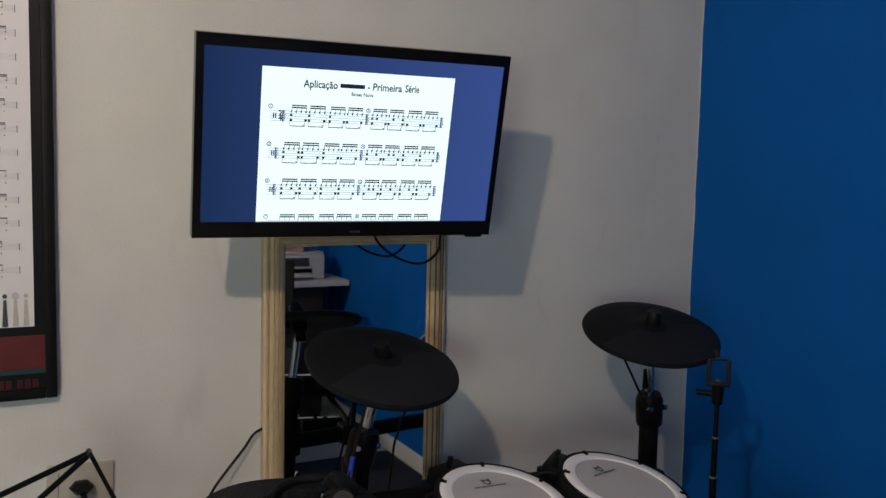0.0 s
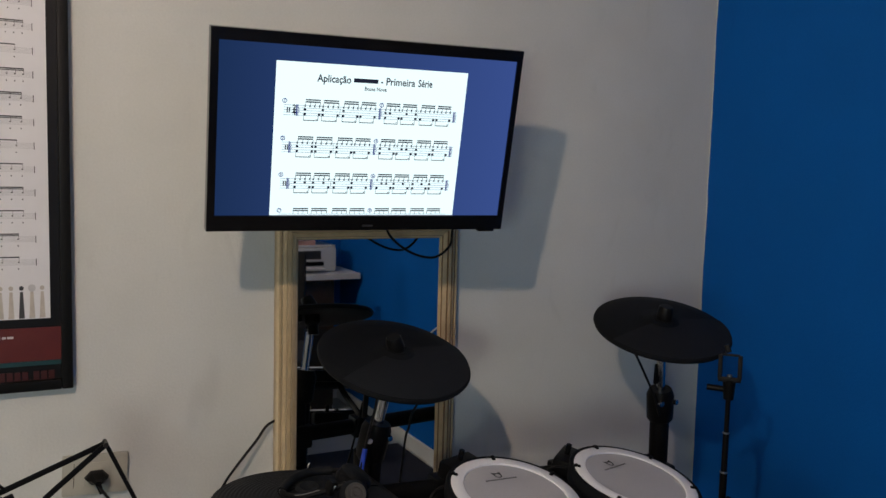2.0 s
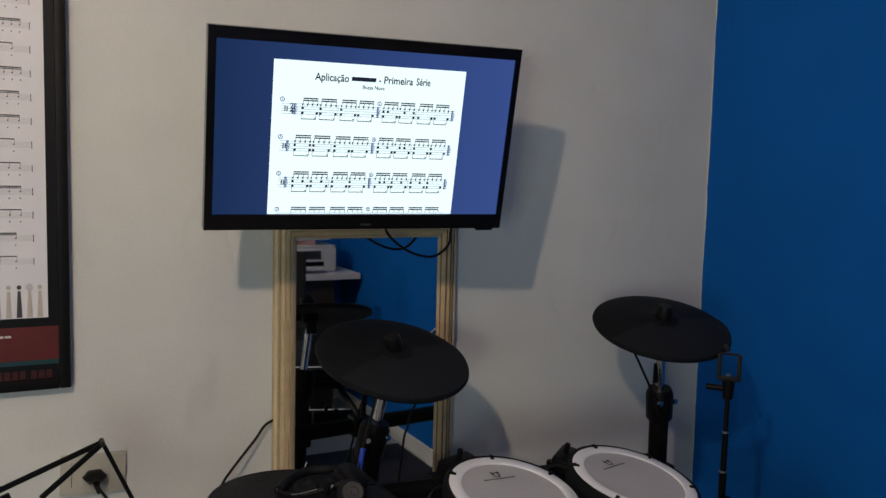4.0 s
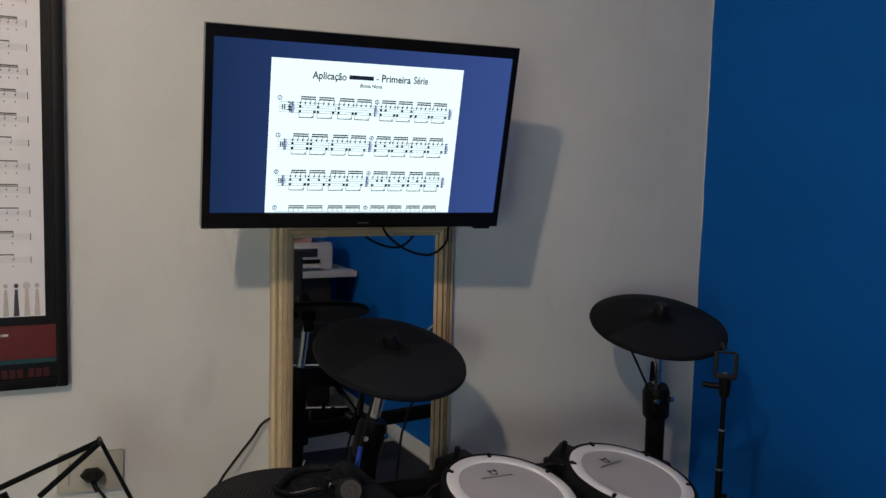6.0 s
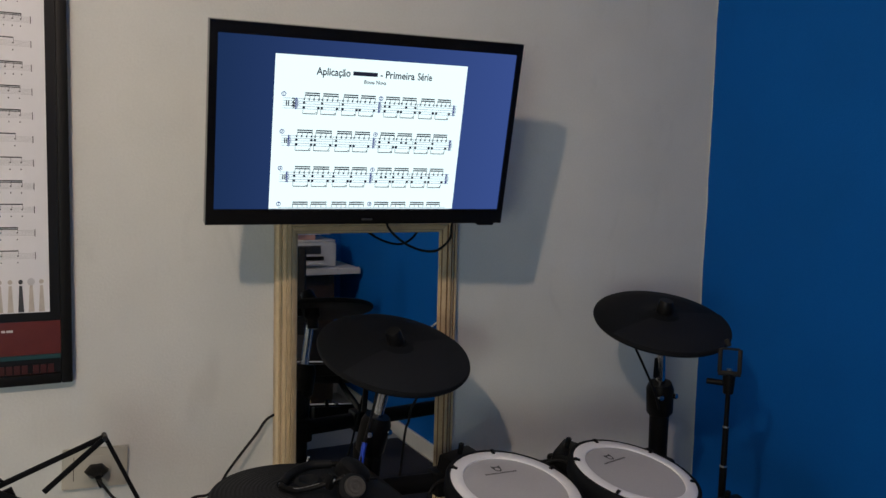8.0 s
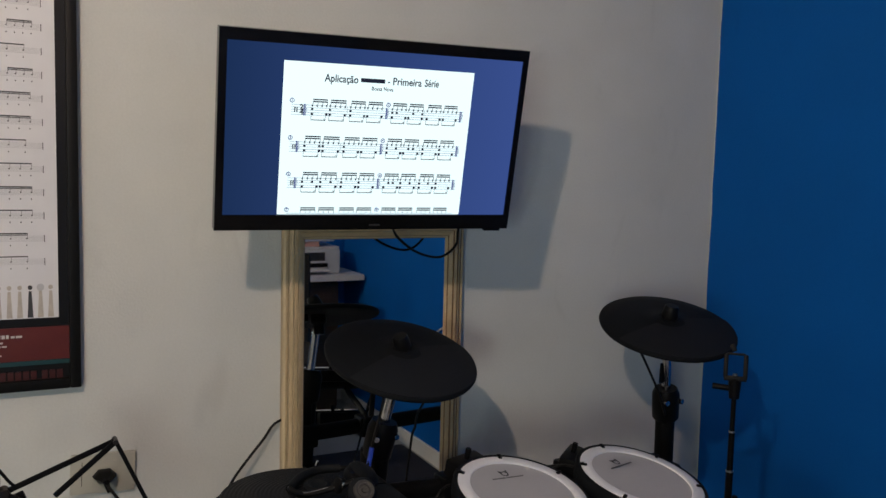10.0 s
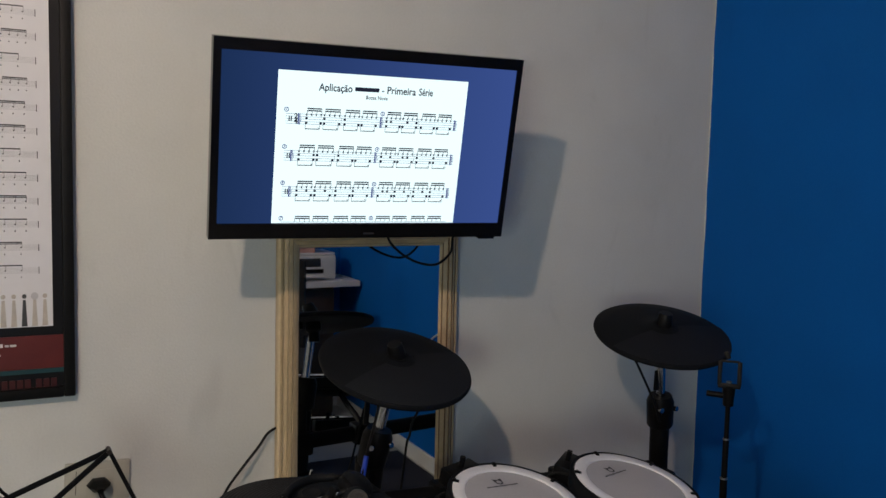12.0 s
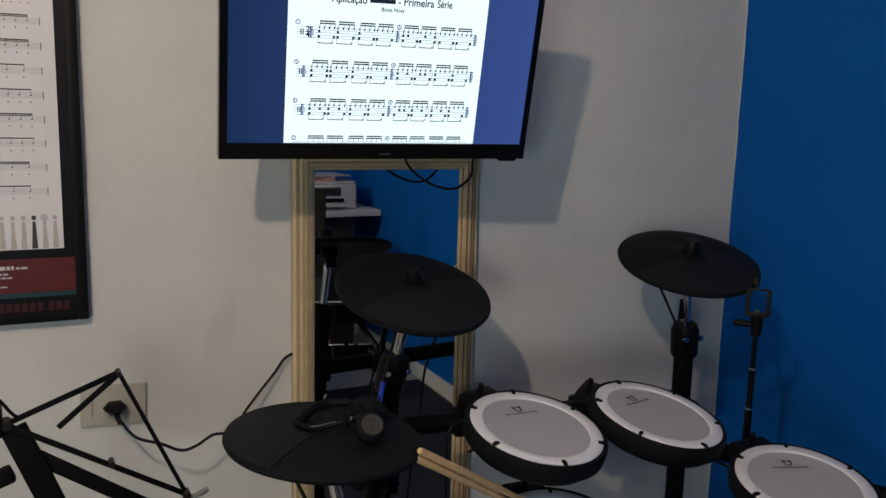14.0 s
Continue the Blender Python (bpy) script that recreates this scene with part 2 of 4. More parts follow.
def tube(points, r, n=8, steps=8, bm=None):
    """A cable along a smooth line through the points."""
    pts = spline(points, steps)
    out = bmesh.new()
    rings = []
    up = Vector((0.13, 0.31, 0.94))
    for k, p in enumerate(pts):
        d = (pts[min(k + 1, len(pts) - 1)] - pts[max(k - 1, 0)]).normalized()
        u = d.cross(up)
        if u.length < 0.1:
            u = d.cross(Vector((1, 0, 0)))
        u.normalize()
        v = d.cross(u)
        rings.append([out.verts.new(p + r * (math.cos(2 * math.pi * j / n) * u + math.sin(2 * math.pi * j / n) * v)) for j in range(n)])
    for a, b in zip(rings, rings[1:]):
        for j in range(n):
            out.faces.new((a[j], a[(j + 1) % n], b[(j + 1) % n], b[j]))
    out.faces.new(rings[0][::-1])
    out.faces.new(rings[-1])
    return merge(bm, out)


def flat_bar(a, b, width, depth, facing=(0, -1, 0), bevel=0.0015, bm=None):
    """A flat steel bar from a to b with its broad side towards facing."""
    a, b = Vector(a), Vector(b)
    z = (b - a).normalized()
    y = Vector(facing)
    y = (y - z * y.dot(z)).normalized()
    x = y.cross(z)
    m = Matrix((x, y, z)).transposed().to_4x4()
    m.translation = (a + b) / 2
    return box((width, depth, (b - a).length), m, bevel, bm)


def tilted(c, nx, ny, turn=0):
    """A pose at c whose z leans by nx degrees towards +x and ny towards +y."""
    n = Vector((math.sin(radians(nx)), math.sin(radians(ny)), 0))
    n.z = math.sqrt(1 - n.x ** 2 - n.y ** 2)
    u = Vector((0, 1, 0)).cross(n).normalized()
    m = Matrix((u, n.cross(u), n)).transposed().to_4x4()
    m.translation = c
    return m @ pose(0, 0, 0, 0, 0, turn)


# ---------------------------------------------------------------- the room
def wall(name, bm, mat, label):
    return tagged(finish(name, bm, mat), label, "wall", kind="structure")


EAST, SOUTH, WEST, TOP = 1.639, -2.80, -3.20, 2.45
DOOR_L, DOOR_R = -1.75, -0.85
wall("wall_north", block(WEST - 0.15, EAST + 0.15, 0.0, 0.15, -0.1, TOP + 0.1), WHITE_WALL, "white painted wall with faint scuffs and grey marks")
wall("wall_east", block(EAST, EAST + 0.15, SOUTH - 0.15, -0.0005, -0.1, TOP + 0.1), BLUE_WALL, "deep blue painted wall with roller marks")
bm = block(WEST - 0.15, DOOR_L, SOUTH - 0.15, SOUTH, -0.1, TOP + 0.1)
block(DOOR_R, EAST - 0.0005, SOUTH - 0.15, SOUTH, -0.1, TOP + 0.1, bm=bm)
block(DOOR_L, DOOR_R, SOUTH - 0.15, SOUTH, 2.06, TOP + 0.1, bm=bm)
wall("wall_south", bm, BLUE_WALL, "deep blue painted wall with an open doorway")
wall("wall_west", block(WEST - 0.15, WEST, SOUTH + 0.0005, -0.0005, -0.1, TOP + 0.1), WHITE_WALL, "plain white painted wall")
tagged(finish("floor", block(WEST - 0.15, EAST + 0.15, SOUTH - 0.15, 0.15, -0.1, 0.0), TILE), "pale grey ceramic tile floor", "floor", kind="structure")
tagged(finish("ceiling", block(WEST - 0.15, EAST + 0.15, SOUTH - 0.15, 0.15, TOP, TOP + 0.08), CEILING), "flat white painted ceiling", "ceiling", kind="structure")

# white paint that runs a little over the corner, with a wavy brushed edge
bm = bmesh.new()
rows = []
for k in range(121):
    z = 0.0 + TOP * k / 120
    w = 0.0035 + 0.0022 * noise.noise((0.3, 0.7, z * 9)) + 0.0016 * noise.noise((3.1, 0.2, z * 31))
    rows.append((bm.verts.new((EAST - 0.0012, -0.0002, z)), bm.verts.new((EAST - 0.0012, -max(w, 0.0008), z))))
for a, b in zip(rows, rows[1:]):
    bm.faces.new((a[0], a[1], b[1], b[0]))
tagged(finish("trim", bm, WHITE_WALL), "wavy line of white paint along the corner", "paint line", kind="structure")

# low white skirting along the blue walls
bm = block(EAST - 0.012, EAST - 0.0005, SOUTH + 0.0005, -0.001, 0.0, 0.068, 0.002)
tagged(finish("baseboard", bm, SHELF_WHITE), "low white skirting board along the blue wall", "baseboard", kind="structure")
bm = block(DOOR_R, EAST - 0.0125, SOUTH + 0.0005, SOUTH + 0.012, 0.0, 0.068, 0.002)
tagged(finish("baseboard", bm, SHELF_WHITE), "low white skirting board along the blue wall", "baseboard", kind="structure")

# bulb that hangs under the ceiling
lamp = thing("pendant_lamp", pose(LAMP[0], LAMP[1], TOP), "bare warm bulb hanging from the ceiling on a short flex", "lamp")
part("rose", lathe([(0, 0), (0.05, 0), (0.045, -0.018), (0.012, -0.026), (0, -0.026)], 24), PRINTER_WHITE, lamp, "white ceiling rose")
part("flex", rod((0, 0, -0.02), (0, 0, LAMP[2] - TOP + 0.10), 0.004, n=8), WHITE_CABLE, lamp)
part("socket", rod((0, 0, LAMP[2] - TOP + 0.045), (0, 0, LAMP[2] - TOP + 0.105), 0.018), PRINTER_WHITE, lamp)
dz = LAMP[2] - TOP
part("bulb", lathe([(0, dz - 0.03)] + [(0.03 * math.sin(radians(a)), dz - 0.03 * math.cos(radians(a))) for a in range(15, 151, 15)] + [(0.013, dz + 0.044), (0, dz + 0.044)], 24), BULB, lamp, "glowing warm white bulb")

rug = tagged(finish("rug", block(0.02, 1.605, -1.905, -0.06, 0.0005, 0.012, 0.004), RUG), "dark navy rug lying under the drum kit", "rug")

# ---------------------------------------------------------------- poster in a black frame
POSTER_R, POSTER_B, POSTER_W, POSTER_H = 0.084, 0.883, 0.66, 0.98


def poster():
    L, Rr, B, T = POSTER_R - POSTER_W, POSTER_R, POSTER_B, POSTER_B + POSTER_H
    t = thing("framed_poster", pose(0, 0, 0), "drum rudiments poster in a black frame on the white wall", "poster")
    fw = 0.019
    for nm, args in (("frame_side", (L, L + fw, B, T)), ("frame_side", (Rr - fw, Rr, B, T)), ("frame_rail", (L + fw, Rr - fw, B, B + fw)), ("frame_rail", (L + fw, Rr - fw, T - fw, T))):
        part(nm, block(args[0], args[1], -0.024, -0.0005, args[2], args[3], 0.003), FRAME_BLACK, t)
    part("backing", block(L + fw, Rr - fw, -0.012, -0.001, B + fw, T - fw), MAT_BLACK, t, "black poster border")
    sheet_r, sheet_b = 0.048, 1.0145
    sheet = part("sheet", block(L + 0.045, sheet_r, -0.0138, -0.0121, sheet_b, T - 0.05), SHEET, t, "white printed sheet with rows of drum notation")
    # rows of drum notation, three columns
    rnd = random.Random(4)
    for col in range(3):
        right = sheet_r - 0.021 - col * 0.187
        for row in range(17):
            z = 1.1127 + row * 0.0413
            if z > T - 0.08:
                continue
            left = right - 0.150 - 0.012 * rnd.random()
            bm = bmesh.new()
            for k in range(5):
                block(left, right, -0.0143, -0.0139, z + 0.0022 * k - 0.0003, z + 0.0022 * k + 0.0003, bm=bm)
            staff = tagged(part("staff", bm, STAFF_GREY, sheet, smooth=False), kind="stuff")
            bm = bmesh.new()
            block(right - 0.0012, right, -0.0148, -0.0144, z - 0.002, z + 0.0105, bm=bm)
            n = rnd.choice((4, 6, 6, 8, 8))
            step = 0.104 / n
            x0 = right - 0.108
            groups = max(1, n // 4)
            for k in range(n):
                x = x0 + step * k
                block(x, x + 0.0024, -0.0148, -0.0144, z + 0.0036, z + 0.0056, bm=bm)
                block(x + 0.0019, x + 0.0024, -0.0148, -0.0144, z + 0.0046, z + 0.0135, bm=bm)
                block(x, x + 0.0016, -0.0148, -0.0144, z - 0.0085, z - 0.0062, bm=bm)
            for g in range(groups):
                per = n // groups
                xa, xb = x0 + step * per * g, x0 + step * (per * (g + 1) - 1) + 0.0024
                block(xa + 0.0019, xb, -0.0148, -0.0144, z + 0.0128, z + 0.0148, bm=bm)
                if rnd.random() < 0.7:
                    block(xa + 0.0019, xb, -0.0148, -0.0144, z + 0.0104, z + 0.0118, bm=bm)
            tagged(part("notation", bm, NOTE_BLACK, sheet, smooth=False), kind="stuff")
    # a row of printed sticks and mallets along the sheet's foot
    for k in range(30):
        x = sheet_r - 0.0128 - 0.0168 * k
        dark = k == 2
        head = 0.0062 if k == 1 else 0.0038
        mats = NOTE_BLACK if dark else STICK_PRINT
        bm = bmesh.new()
        top = 1.0765
        verts = [bm.verts.new((x + sx * w, -0.0145, z)) for sx in (-1, 1) for w, z in ((0.0048, 1.0160), (0.0024, 1.064))]
        bm.faces.new((verts[0], verts[2], verts[3], verts[1]))
        part("printed_stick", bm, mats, sheet, smooth=False)
        hd = bmesh.new()
        bmesh.ops.create_circle(hd, cap_ends=True, segments=14, radius=head, matrix=pose(x, -0.0147, top - 0.006, 90) @ Matrix.Diagonal((1, 1.1, 1, 1)))
        part("printed_tip", hd, NOTE_BLACK if dark else (STAFF_GREY if k == 1 else STICK_PRINT), sheet, smooth=False)
    banner = part("banner", block(L + 0.045, 0.066, -0.0138, -0.0121, 0.937, 0.998), RED_PRINT, t, "dark red printed banner")
    for z, x0, x1, h in ((0.9795, -0.25, -0.034, 0.0065), (0.9800, -0.031, -0.011, 0.0040), (0.9705, -0.25, -0.040, 0.0030), (0.9640, -0.25, -0.033, 0.0030), (0.9480, -0.25, -0.043, 0.0024)):
        bm = bmesh.new()
        x = x0
        while x < x1 - 0.004:
            w = min(rnd.uniform(0.004, 0.011), x1 - x)
            block(x, x + w, -0.0144, -0.0139, z, z + h, bm=bm)
            x += w + 0.0018
        tagged(part("printed_line", bm, WHITE_PRINT, banner, smooth=False), kind="stuff")
    part("stripe", block(L + 0.045, 0.066, -0.0136, -0.0121, 0.9285, 0.9365), TEAL_PRINT, t, "dark teal stripe")
    bm = bmesh.new()
    x = 0.053
    for k in range(30):
        w = 0.0028 if k == 3 else 0.0095
        block(x - w, x, -0.0136, -0.0121, 0.8995, 0.8995 + (0.003 if k == 3 else 0.0185), bm=bm)
        x -= w + 0.003
    tagged(part("printed_line", bm, DIM_RED, t, "dark red printed bars", smooth=False), kind="stuff")
    return t


poster()


# ---------------------------------------------------------------- framed mirror
def mirror():
    L, Rr, B, T, fw = 0.465, 0.880, 0.05, 1.1955, 0.0455
    t = thing("wall_mirror", pose((L + Rr) / 2, -0.001, B), "tall wall mirror in a fluted cream and gold frame", "mirror")
    w, h = (Rr - L) / 2, T - B
    part("glass", block(-w + fw - 0.004, w - fw + 0.004, -0.017, -0.012, fw - 0.004, h - fw + 0.004), MIRROR, t, "clear silvered mirror glass", smooth=False)
    part("backing", block(-w + 0.01, w - 0.01, -0.010, -0.002, 0.01, h - 0.01), BROWN_WOOD, t)
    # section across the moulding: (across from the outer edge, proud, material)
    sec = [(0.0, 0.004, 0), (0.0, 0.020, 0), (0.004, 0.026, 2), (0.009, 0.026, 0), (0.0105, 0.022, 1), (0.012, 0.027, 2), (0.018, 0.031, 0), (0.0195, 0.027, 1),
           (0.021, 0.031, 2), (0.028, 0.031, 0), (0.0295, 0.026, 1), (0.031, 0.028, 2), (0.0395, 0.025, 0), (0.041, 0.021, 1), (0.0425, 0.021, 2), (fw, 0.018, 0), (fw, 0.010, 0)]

    def side(a, b, inward):
        """A mitred length of moulding from corner a to corner b (x, z)."""
        bm = bmesh.new()
        d = (Vector(b) - Vector(a)).normalized()
        inward = Vector(inward)
        rings = []
        for q, s in ((Vector(a), 1), (Vector(b), -1)):
            ring = []
            for u, v, _ in sec:
                p = q + inward * u + d * (s * u)
                ring.append(bm.verts.new((p.x, -v, p.y)))
            rings.append(ring)
        for k in range(len(sec) - 1):
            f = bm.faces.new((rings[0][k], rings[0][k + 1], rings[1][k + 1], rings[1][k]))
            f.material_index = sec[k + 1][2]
        return bm

    c = [(-w, 0), (w, 0), (w, h), (-w, h)]
    for nm, a, b, i in (("bottom_rail", c[0], c[1], (0, 1)), ("side_rail", c[1], c[2], (-1, 0)), ("top_rail", c[2], c[3], (0, -1)), ("side_rail", c[3], c[0], (1, 0))):
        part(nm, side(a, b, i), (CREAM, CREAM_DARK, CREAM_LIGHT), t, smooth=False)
    return t


mirror()


# ---------------------------------------------------------------- television
def text_mesh(body, size, align="CENTER", bold=0.0):
    cu = bpy.data.curves.new("tmp", "FONT")
    cu.body, cu.size, cu.align_x, cu.align_y = body, size, align, "CENTER"
    cu.resolution_u = 3
    cu.offset = bold * size
    ob = bpy.data.objects.new("tmp", cu)
    me = bpy.data.meshes.new_from_object(ob)
    bm = bmesh.new()
    bm.from_mesh(me)
    bpy.data.objects.remove(ob)
    bpy.data.curves.remove(cu)
    bpy.data.meshes.remove(me)
    return bm


TV_POSE = pose(0.5527, -0.2972, 1.3572, 0, 0, -4.39) @ pose(0, 0, 0, 102.75, 0, 0) @ pose(0, 0, 0, 0, 0, 0.26)


def rect2(bm, x0, x1, y0, y1, z):
    f = bm.faces.new([bm.verts.new(p) for p in ((x0, y0, z), (x1, y0, z), (x1, y1, z), (x0, y1, z))])
    return f


def television():
    """Local x along the screen, y up it, z out of it towards the room."""
    t = thing("television", TV_POSE, "black flat television showing a page of drum notation", "television")
    W, H = 0.2655, 0.1455
    OL, OR, OT, OB = -0.2787, 0.2757, 0.1652, -0.1725
    # bezel
    for nm, a in (("bezel_side", (OL, -W, OB, OT)), ("bezel_side", (W, OR, OB, OT)), ("bezel_top", (-W, W, H, OT)), ("bezel_bottom", (-W, W, OB, -H))):
        part(nm, block(a[0], a[1], a[2], a[3], -0.018, 0.004), GLOSS_BLACK, t)
    back = box((0.545, 0.33, 0.022), pose(0, -0.003, -0.024), 0.008)
    box((0.36, 0.2, 0.03), pose(0, -0.03, -0.045), 0.012, back)
    part("back_cover", back, BLACK_PLASTIC, t)
    part("logo", block(-0.005, 0.015, -0.1655, -0.1622, 0.004, 0.0044), material("dim_badge", (0.08, 0.08, 0.085, 1), 0.3, metal=0.6), t, "small grey badge")
    part("receiver", box((0.034, 0.008, 0.012), pose(0.246, -0.1745, -0.006), 0.002), GLOSS_BLACK, t, "small receiver lip under the bezel")
    scr = part("screen", block(-W, W, -H, H, -0.004, 0.0), LCD_BLUE, t, "lit blue screen", smooth=False)
    bm = bmesh.new()
    rect2(bm, -0.1728, 0.1710, -H + 0.0006, 0.1188, 0.0006)
    page = part("page", bm, LCD_PAGE, scr, "bright white page on the screen", smooth=False)
    cx = -0.001
    # title with a bar for the name in it
    def words(nm, body, x0, x1, y, h):
        tm = text_mesh(body, 0.02, "LEFT", 0.019)
        xs, ys = [v.co.x for v in tm.verts], [v.co.y for v in tm.verts]
        tm.transform(pose(x0, y, 0.0010) @ Matrix.Diagonal(((x1 - x0) / (max(xs) - min(xs)), h / 0.02, 1, 1)) @ pose(-min(xs), 0, 0))
        part(nm, tm, LCD_INK, scr, smooth=False)

    words("title", "Aplicação", -0.1033, -0.0442, 0.0936, 0.0178)
    bm = bmesh.new()
    rect2(bm, -0.0396, 0.0041, 0.0905, 0.0975, 0.0010)
    part("title_bar", bm, LCD_INK, scr, smooth=False)
    words("title", "-", 0.0090, 0.0130, 0.0943, 0.0178)
    words("title", "Primeira", 0.0187, 0.0720, 0.0945, 0.0178)
    words("title", "Série", 0.0778, 0.1044, 0.0948, 0.0178)
    words("subtitle", "Bossa Nova", -0.0190, 0.0204, 0.0805, 0.0090)
    first = [(-0.1222, -0.0950), (-0.0912, -0.0625), (-0.0550, -0.0276), (-0.0242, 0.0038)]
    second = [(0.0210, 0.0483), (0.0516, 0.0798), (0.0868, 0.1142), (0.1182, 0.1455)]
    snare = [(0b0001, 0b0001, 0b0001, 0), (0b0011, 0b1010, 0, 0), (0b1001, 0b0001, 0b0001, 0), (0b0101, 0b0110, 0b0001, 0b0001), (0b0101, 0b0101, 0b0001, 0b0001), (0b0110, 0b0101, 0b0101, 0b0001), (1, 1, 1, 1), (1, 1, 1, 1)]
    for row in range(4):
        y = 0.0387 - 0.0633 * row
        spread = (0.0, -0.0097, -0.0101, -0.0112)[row]
        moved = lambda x: x + spread * (1 - (x + 0.122) / 0.268)
        clip = -H + 0.001

        def bar(bm, x0, x1, y0, y1):
            if y1 > clip:
                rect2(bm, x0, x1, max(y0, clip), y1, 0.0010)

        bm = bmesh.new()
        for k in range(5):
            yy = y - 0.0085 + 0.0042 * k
            if yy > clip:
                rect2(bm, -0.157, 0.1575, yy - 0.00036, yy + 0.00036, 0.0008)
        if len(bm.faces):
            tagged(part("staff", bm, LCD_STAFF, scr, smooth=False), kind="stuff")
        else:
            bm.free()
        if row < 3:
            bm = bmesh.new()
            for k, w in enumerate((0.0020, 0.0020)):
                bar(bm, -0.1520 + 0.0036 * k, -0.1520 + 0.0036 * k + w, y - 0.0045, y + 0.0045)
            part("clef", bm, LCD_INK, scr, smooth=False)
            if row == 0:
                for ch, dy in (("2", 0.0042), ("4", -0.0042)):
                    tm = text_mesh(ch, 0.0125, bold=0.035)
                    tm.transform(pose(-0.1395, y + dy, 0.0010))
                    part("time_signature", tm, LCD_INK, scr, smooth=False)
            for x in (-0.1360 if row == 0 else -0.1455, moved(0.0100), 0.1510):
                bm = bmesh.new()
                bar(bm, x - 0.0004, x + 0.0020, y - 0.0097, y + 0.0097)
                bar(bm, x + 0.0026, x + 0.0038, y - 0.0095, y + 0.0095)
                bar(bm, x + 0.0045, x + 0.0058, y + 0.0012, y + 0.0030)
                bar(bm, x + 0.0045, x + 0.0058, y - 0.0030, y - 0.0012)
                part("repeat_sign", bm, LCD_INDIGO, scr, smooth=False)
        for bar_no, groups in enumerate((first, second)):
            # ringed number over the bar
            nx = -0.1562 if bar_no == 0 else moved(0.0136)
            ny = y + 0.0152
            ring = lathe([(0.0029, 0), (0.0041, 0)], 18, pose(nx, ny, 0.0010))
            part("ring", ring, LCD_INDIGO, scr, smooth=False)
            tm = text_mesh(str(2 * row + 1 + bar_no), 0.0066, bold=0.02)
            tm.transform(pose(nx, ny, 0.0010))
            part("number", tm, LCD_INDIGO, scr, smooth=False)
            bm = bmesh.new()
            pattern = snare[2 * row + bar_no]
            for g, (x0, x1) in enumerate(groups):
                x0, x1 = moved(x0), moved(x1)
                bar(bm, x0 + 0.0016, x1, y + 0.0172, y + 0.0194)
                bar(bm, x0 + 0.0016, x1, y + 0.0136, y + 0.0158)
                step = (x1 - x0 - 0.0022) / 3
                for k in range(4):
                    x = x0 + k * step
                    bar(bm, x + 0.0014, x + 0.0022, y + 0.0090, y + 0.0150)
                    for s in (-1, 1):
                        if y + 0.0065 > clip:
                            q = [(x + 0.0008 - 0.0014, y + 0.0079 - s * 0.0014), (x + 0.0008 - 0.0004, y + 0.0079 - s * 0.0022), (x + 0.0008 + 0.0016, y + 0.0079 + s * 0.0014), (x + 0.0008 + 0.0004, y + 0.0079 + s * 0.0022)]
                            bm.faces.new([bm.verts.new((a, b, 0.0010)) for a, b in q])
                    if pattern[g] >> k & 1 and row < 3:
                        lathe([(0, 0), (0.0023, 0)], 10, pose(x + 0.0008, y + 0.0018, 0.0011), bm)
                if row < 3:
                    for k in (0, 3):
                        x = x0 + k * step
                        lathe([(0, 0), (0.0024, 0)], 10, pose(x + 0.0008, y - 0.0062, 0.0011), bm)
                        bar(bm, x - 0.0010, x - 0.0003, y - 0.0165, y - 0.0060)
                    bar(bm, x0 - 0.0008, x0 + 3 * step - 0.0004, y - 0.0172, y - 0.0158)
                    bar(bm, x0 + 3 * step - 0.0040, x0 + 3 * step - 0.0004, y - 0.0150, y - 0.0138)
                    if g == 1:
                        bar(bm, x1 + 0.0022, x1 + 0.0026, y - 0.0085, y + 0.0085)
            tagged(part("measure", bm, LCD_INK, scr, smooth=False), kind="stuff")
    return t


television()

# wall bracket behind the television
bracket = thing("wall_bracket", pose(0.60, 0, 1.35), "black steel swivel bracket between wall and television", "bracket")
head = bracket.matrix_world.inverted() @ TV_POSE @ pose(0.02, -0.03, -0.064)
part("wall_plate", block(-0.035, 0.035, -0.006, -0.0005, -0.11, 0.11, 0.002), BLACK_STEEL, bracket)
part("arm", flat_bar((0, -0.006, 0.0), tuple(head @ Vector((0, 0, -0.02))), 0.03, 0.05, (0, 0, 1)), BLACK_STEEL, bracket)
part("hinge", rod(tuple(head @ Vector((0, -0.035, -0.018))), tuple(head @ Vector((0, 0.035, -0.018))), 0.014), BLACK_STEEL, bracket)
part("head_plate", box((0.1, 0.1, 0.006), head, 0.001), BLACK_STEEL, bracket)

# cable that loops under the television
pts = (TV_POSE @ Vector((0.10, -0.12, -0.047)), (0.662, -0.16, 1.225), (0.668, -0.11, 1.175), (0.718, -0.1, 1.132), (0.778, -0.1, 1.116), (0.817, -0.1, 1.14), (0.823, -0.1, 1.175), (0.807, -0.16, 1.227), TV_POSE @ Vector((0.24, -0.10, -0.030)))
tagged(finish("cable", tube(pts, 0.0027), CABLE, smooth=True), "black cable looping under the television", "cable")

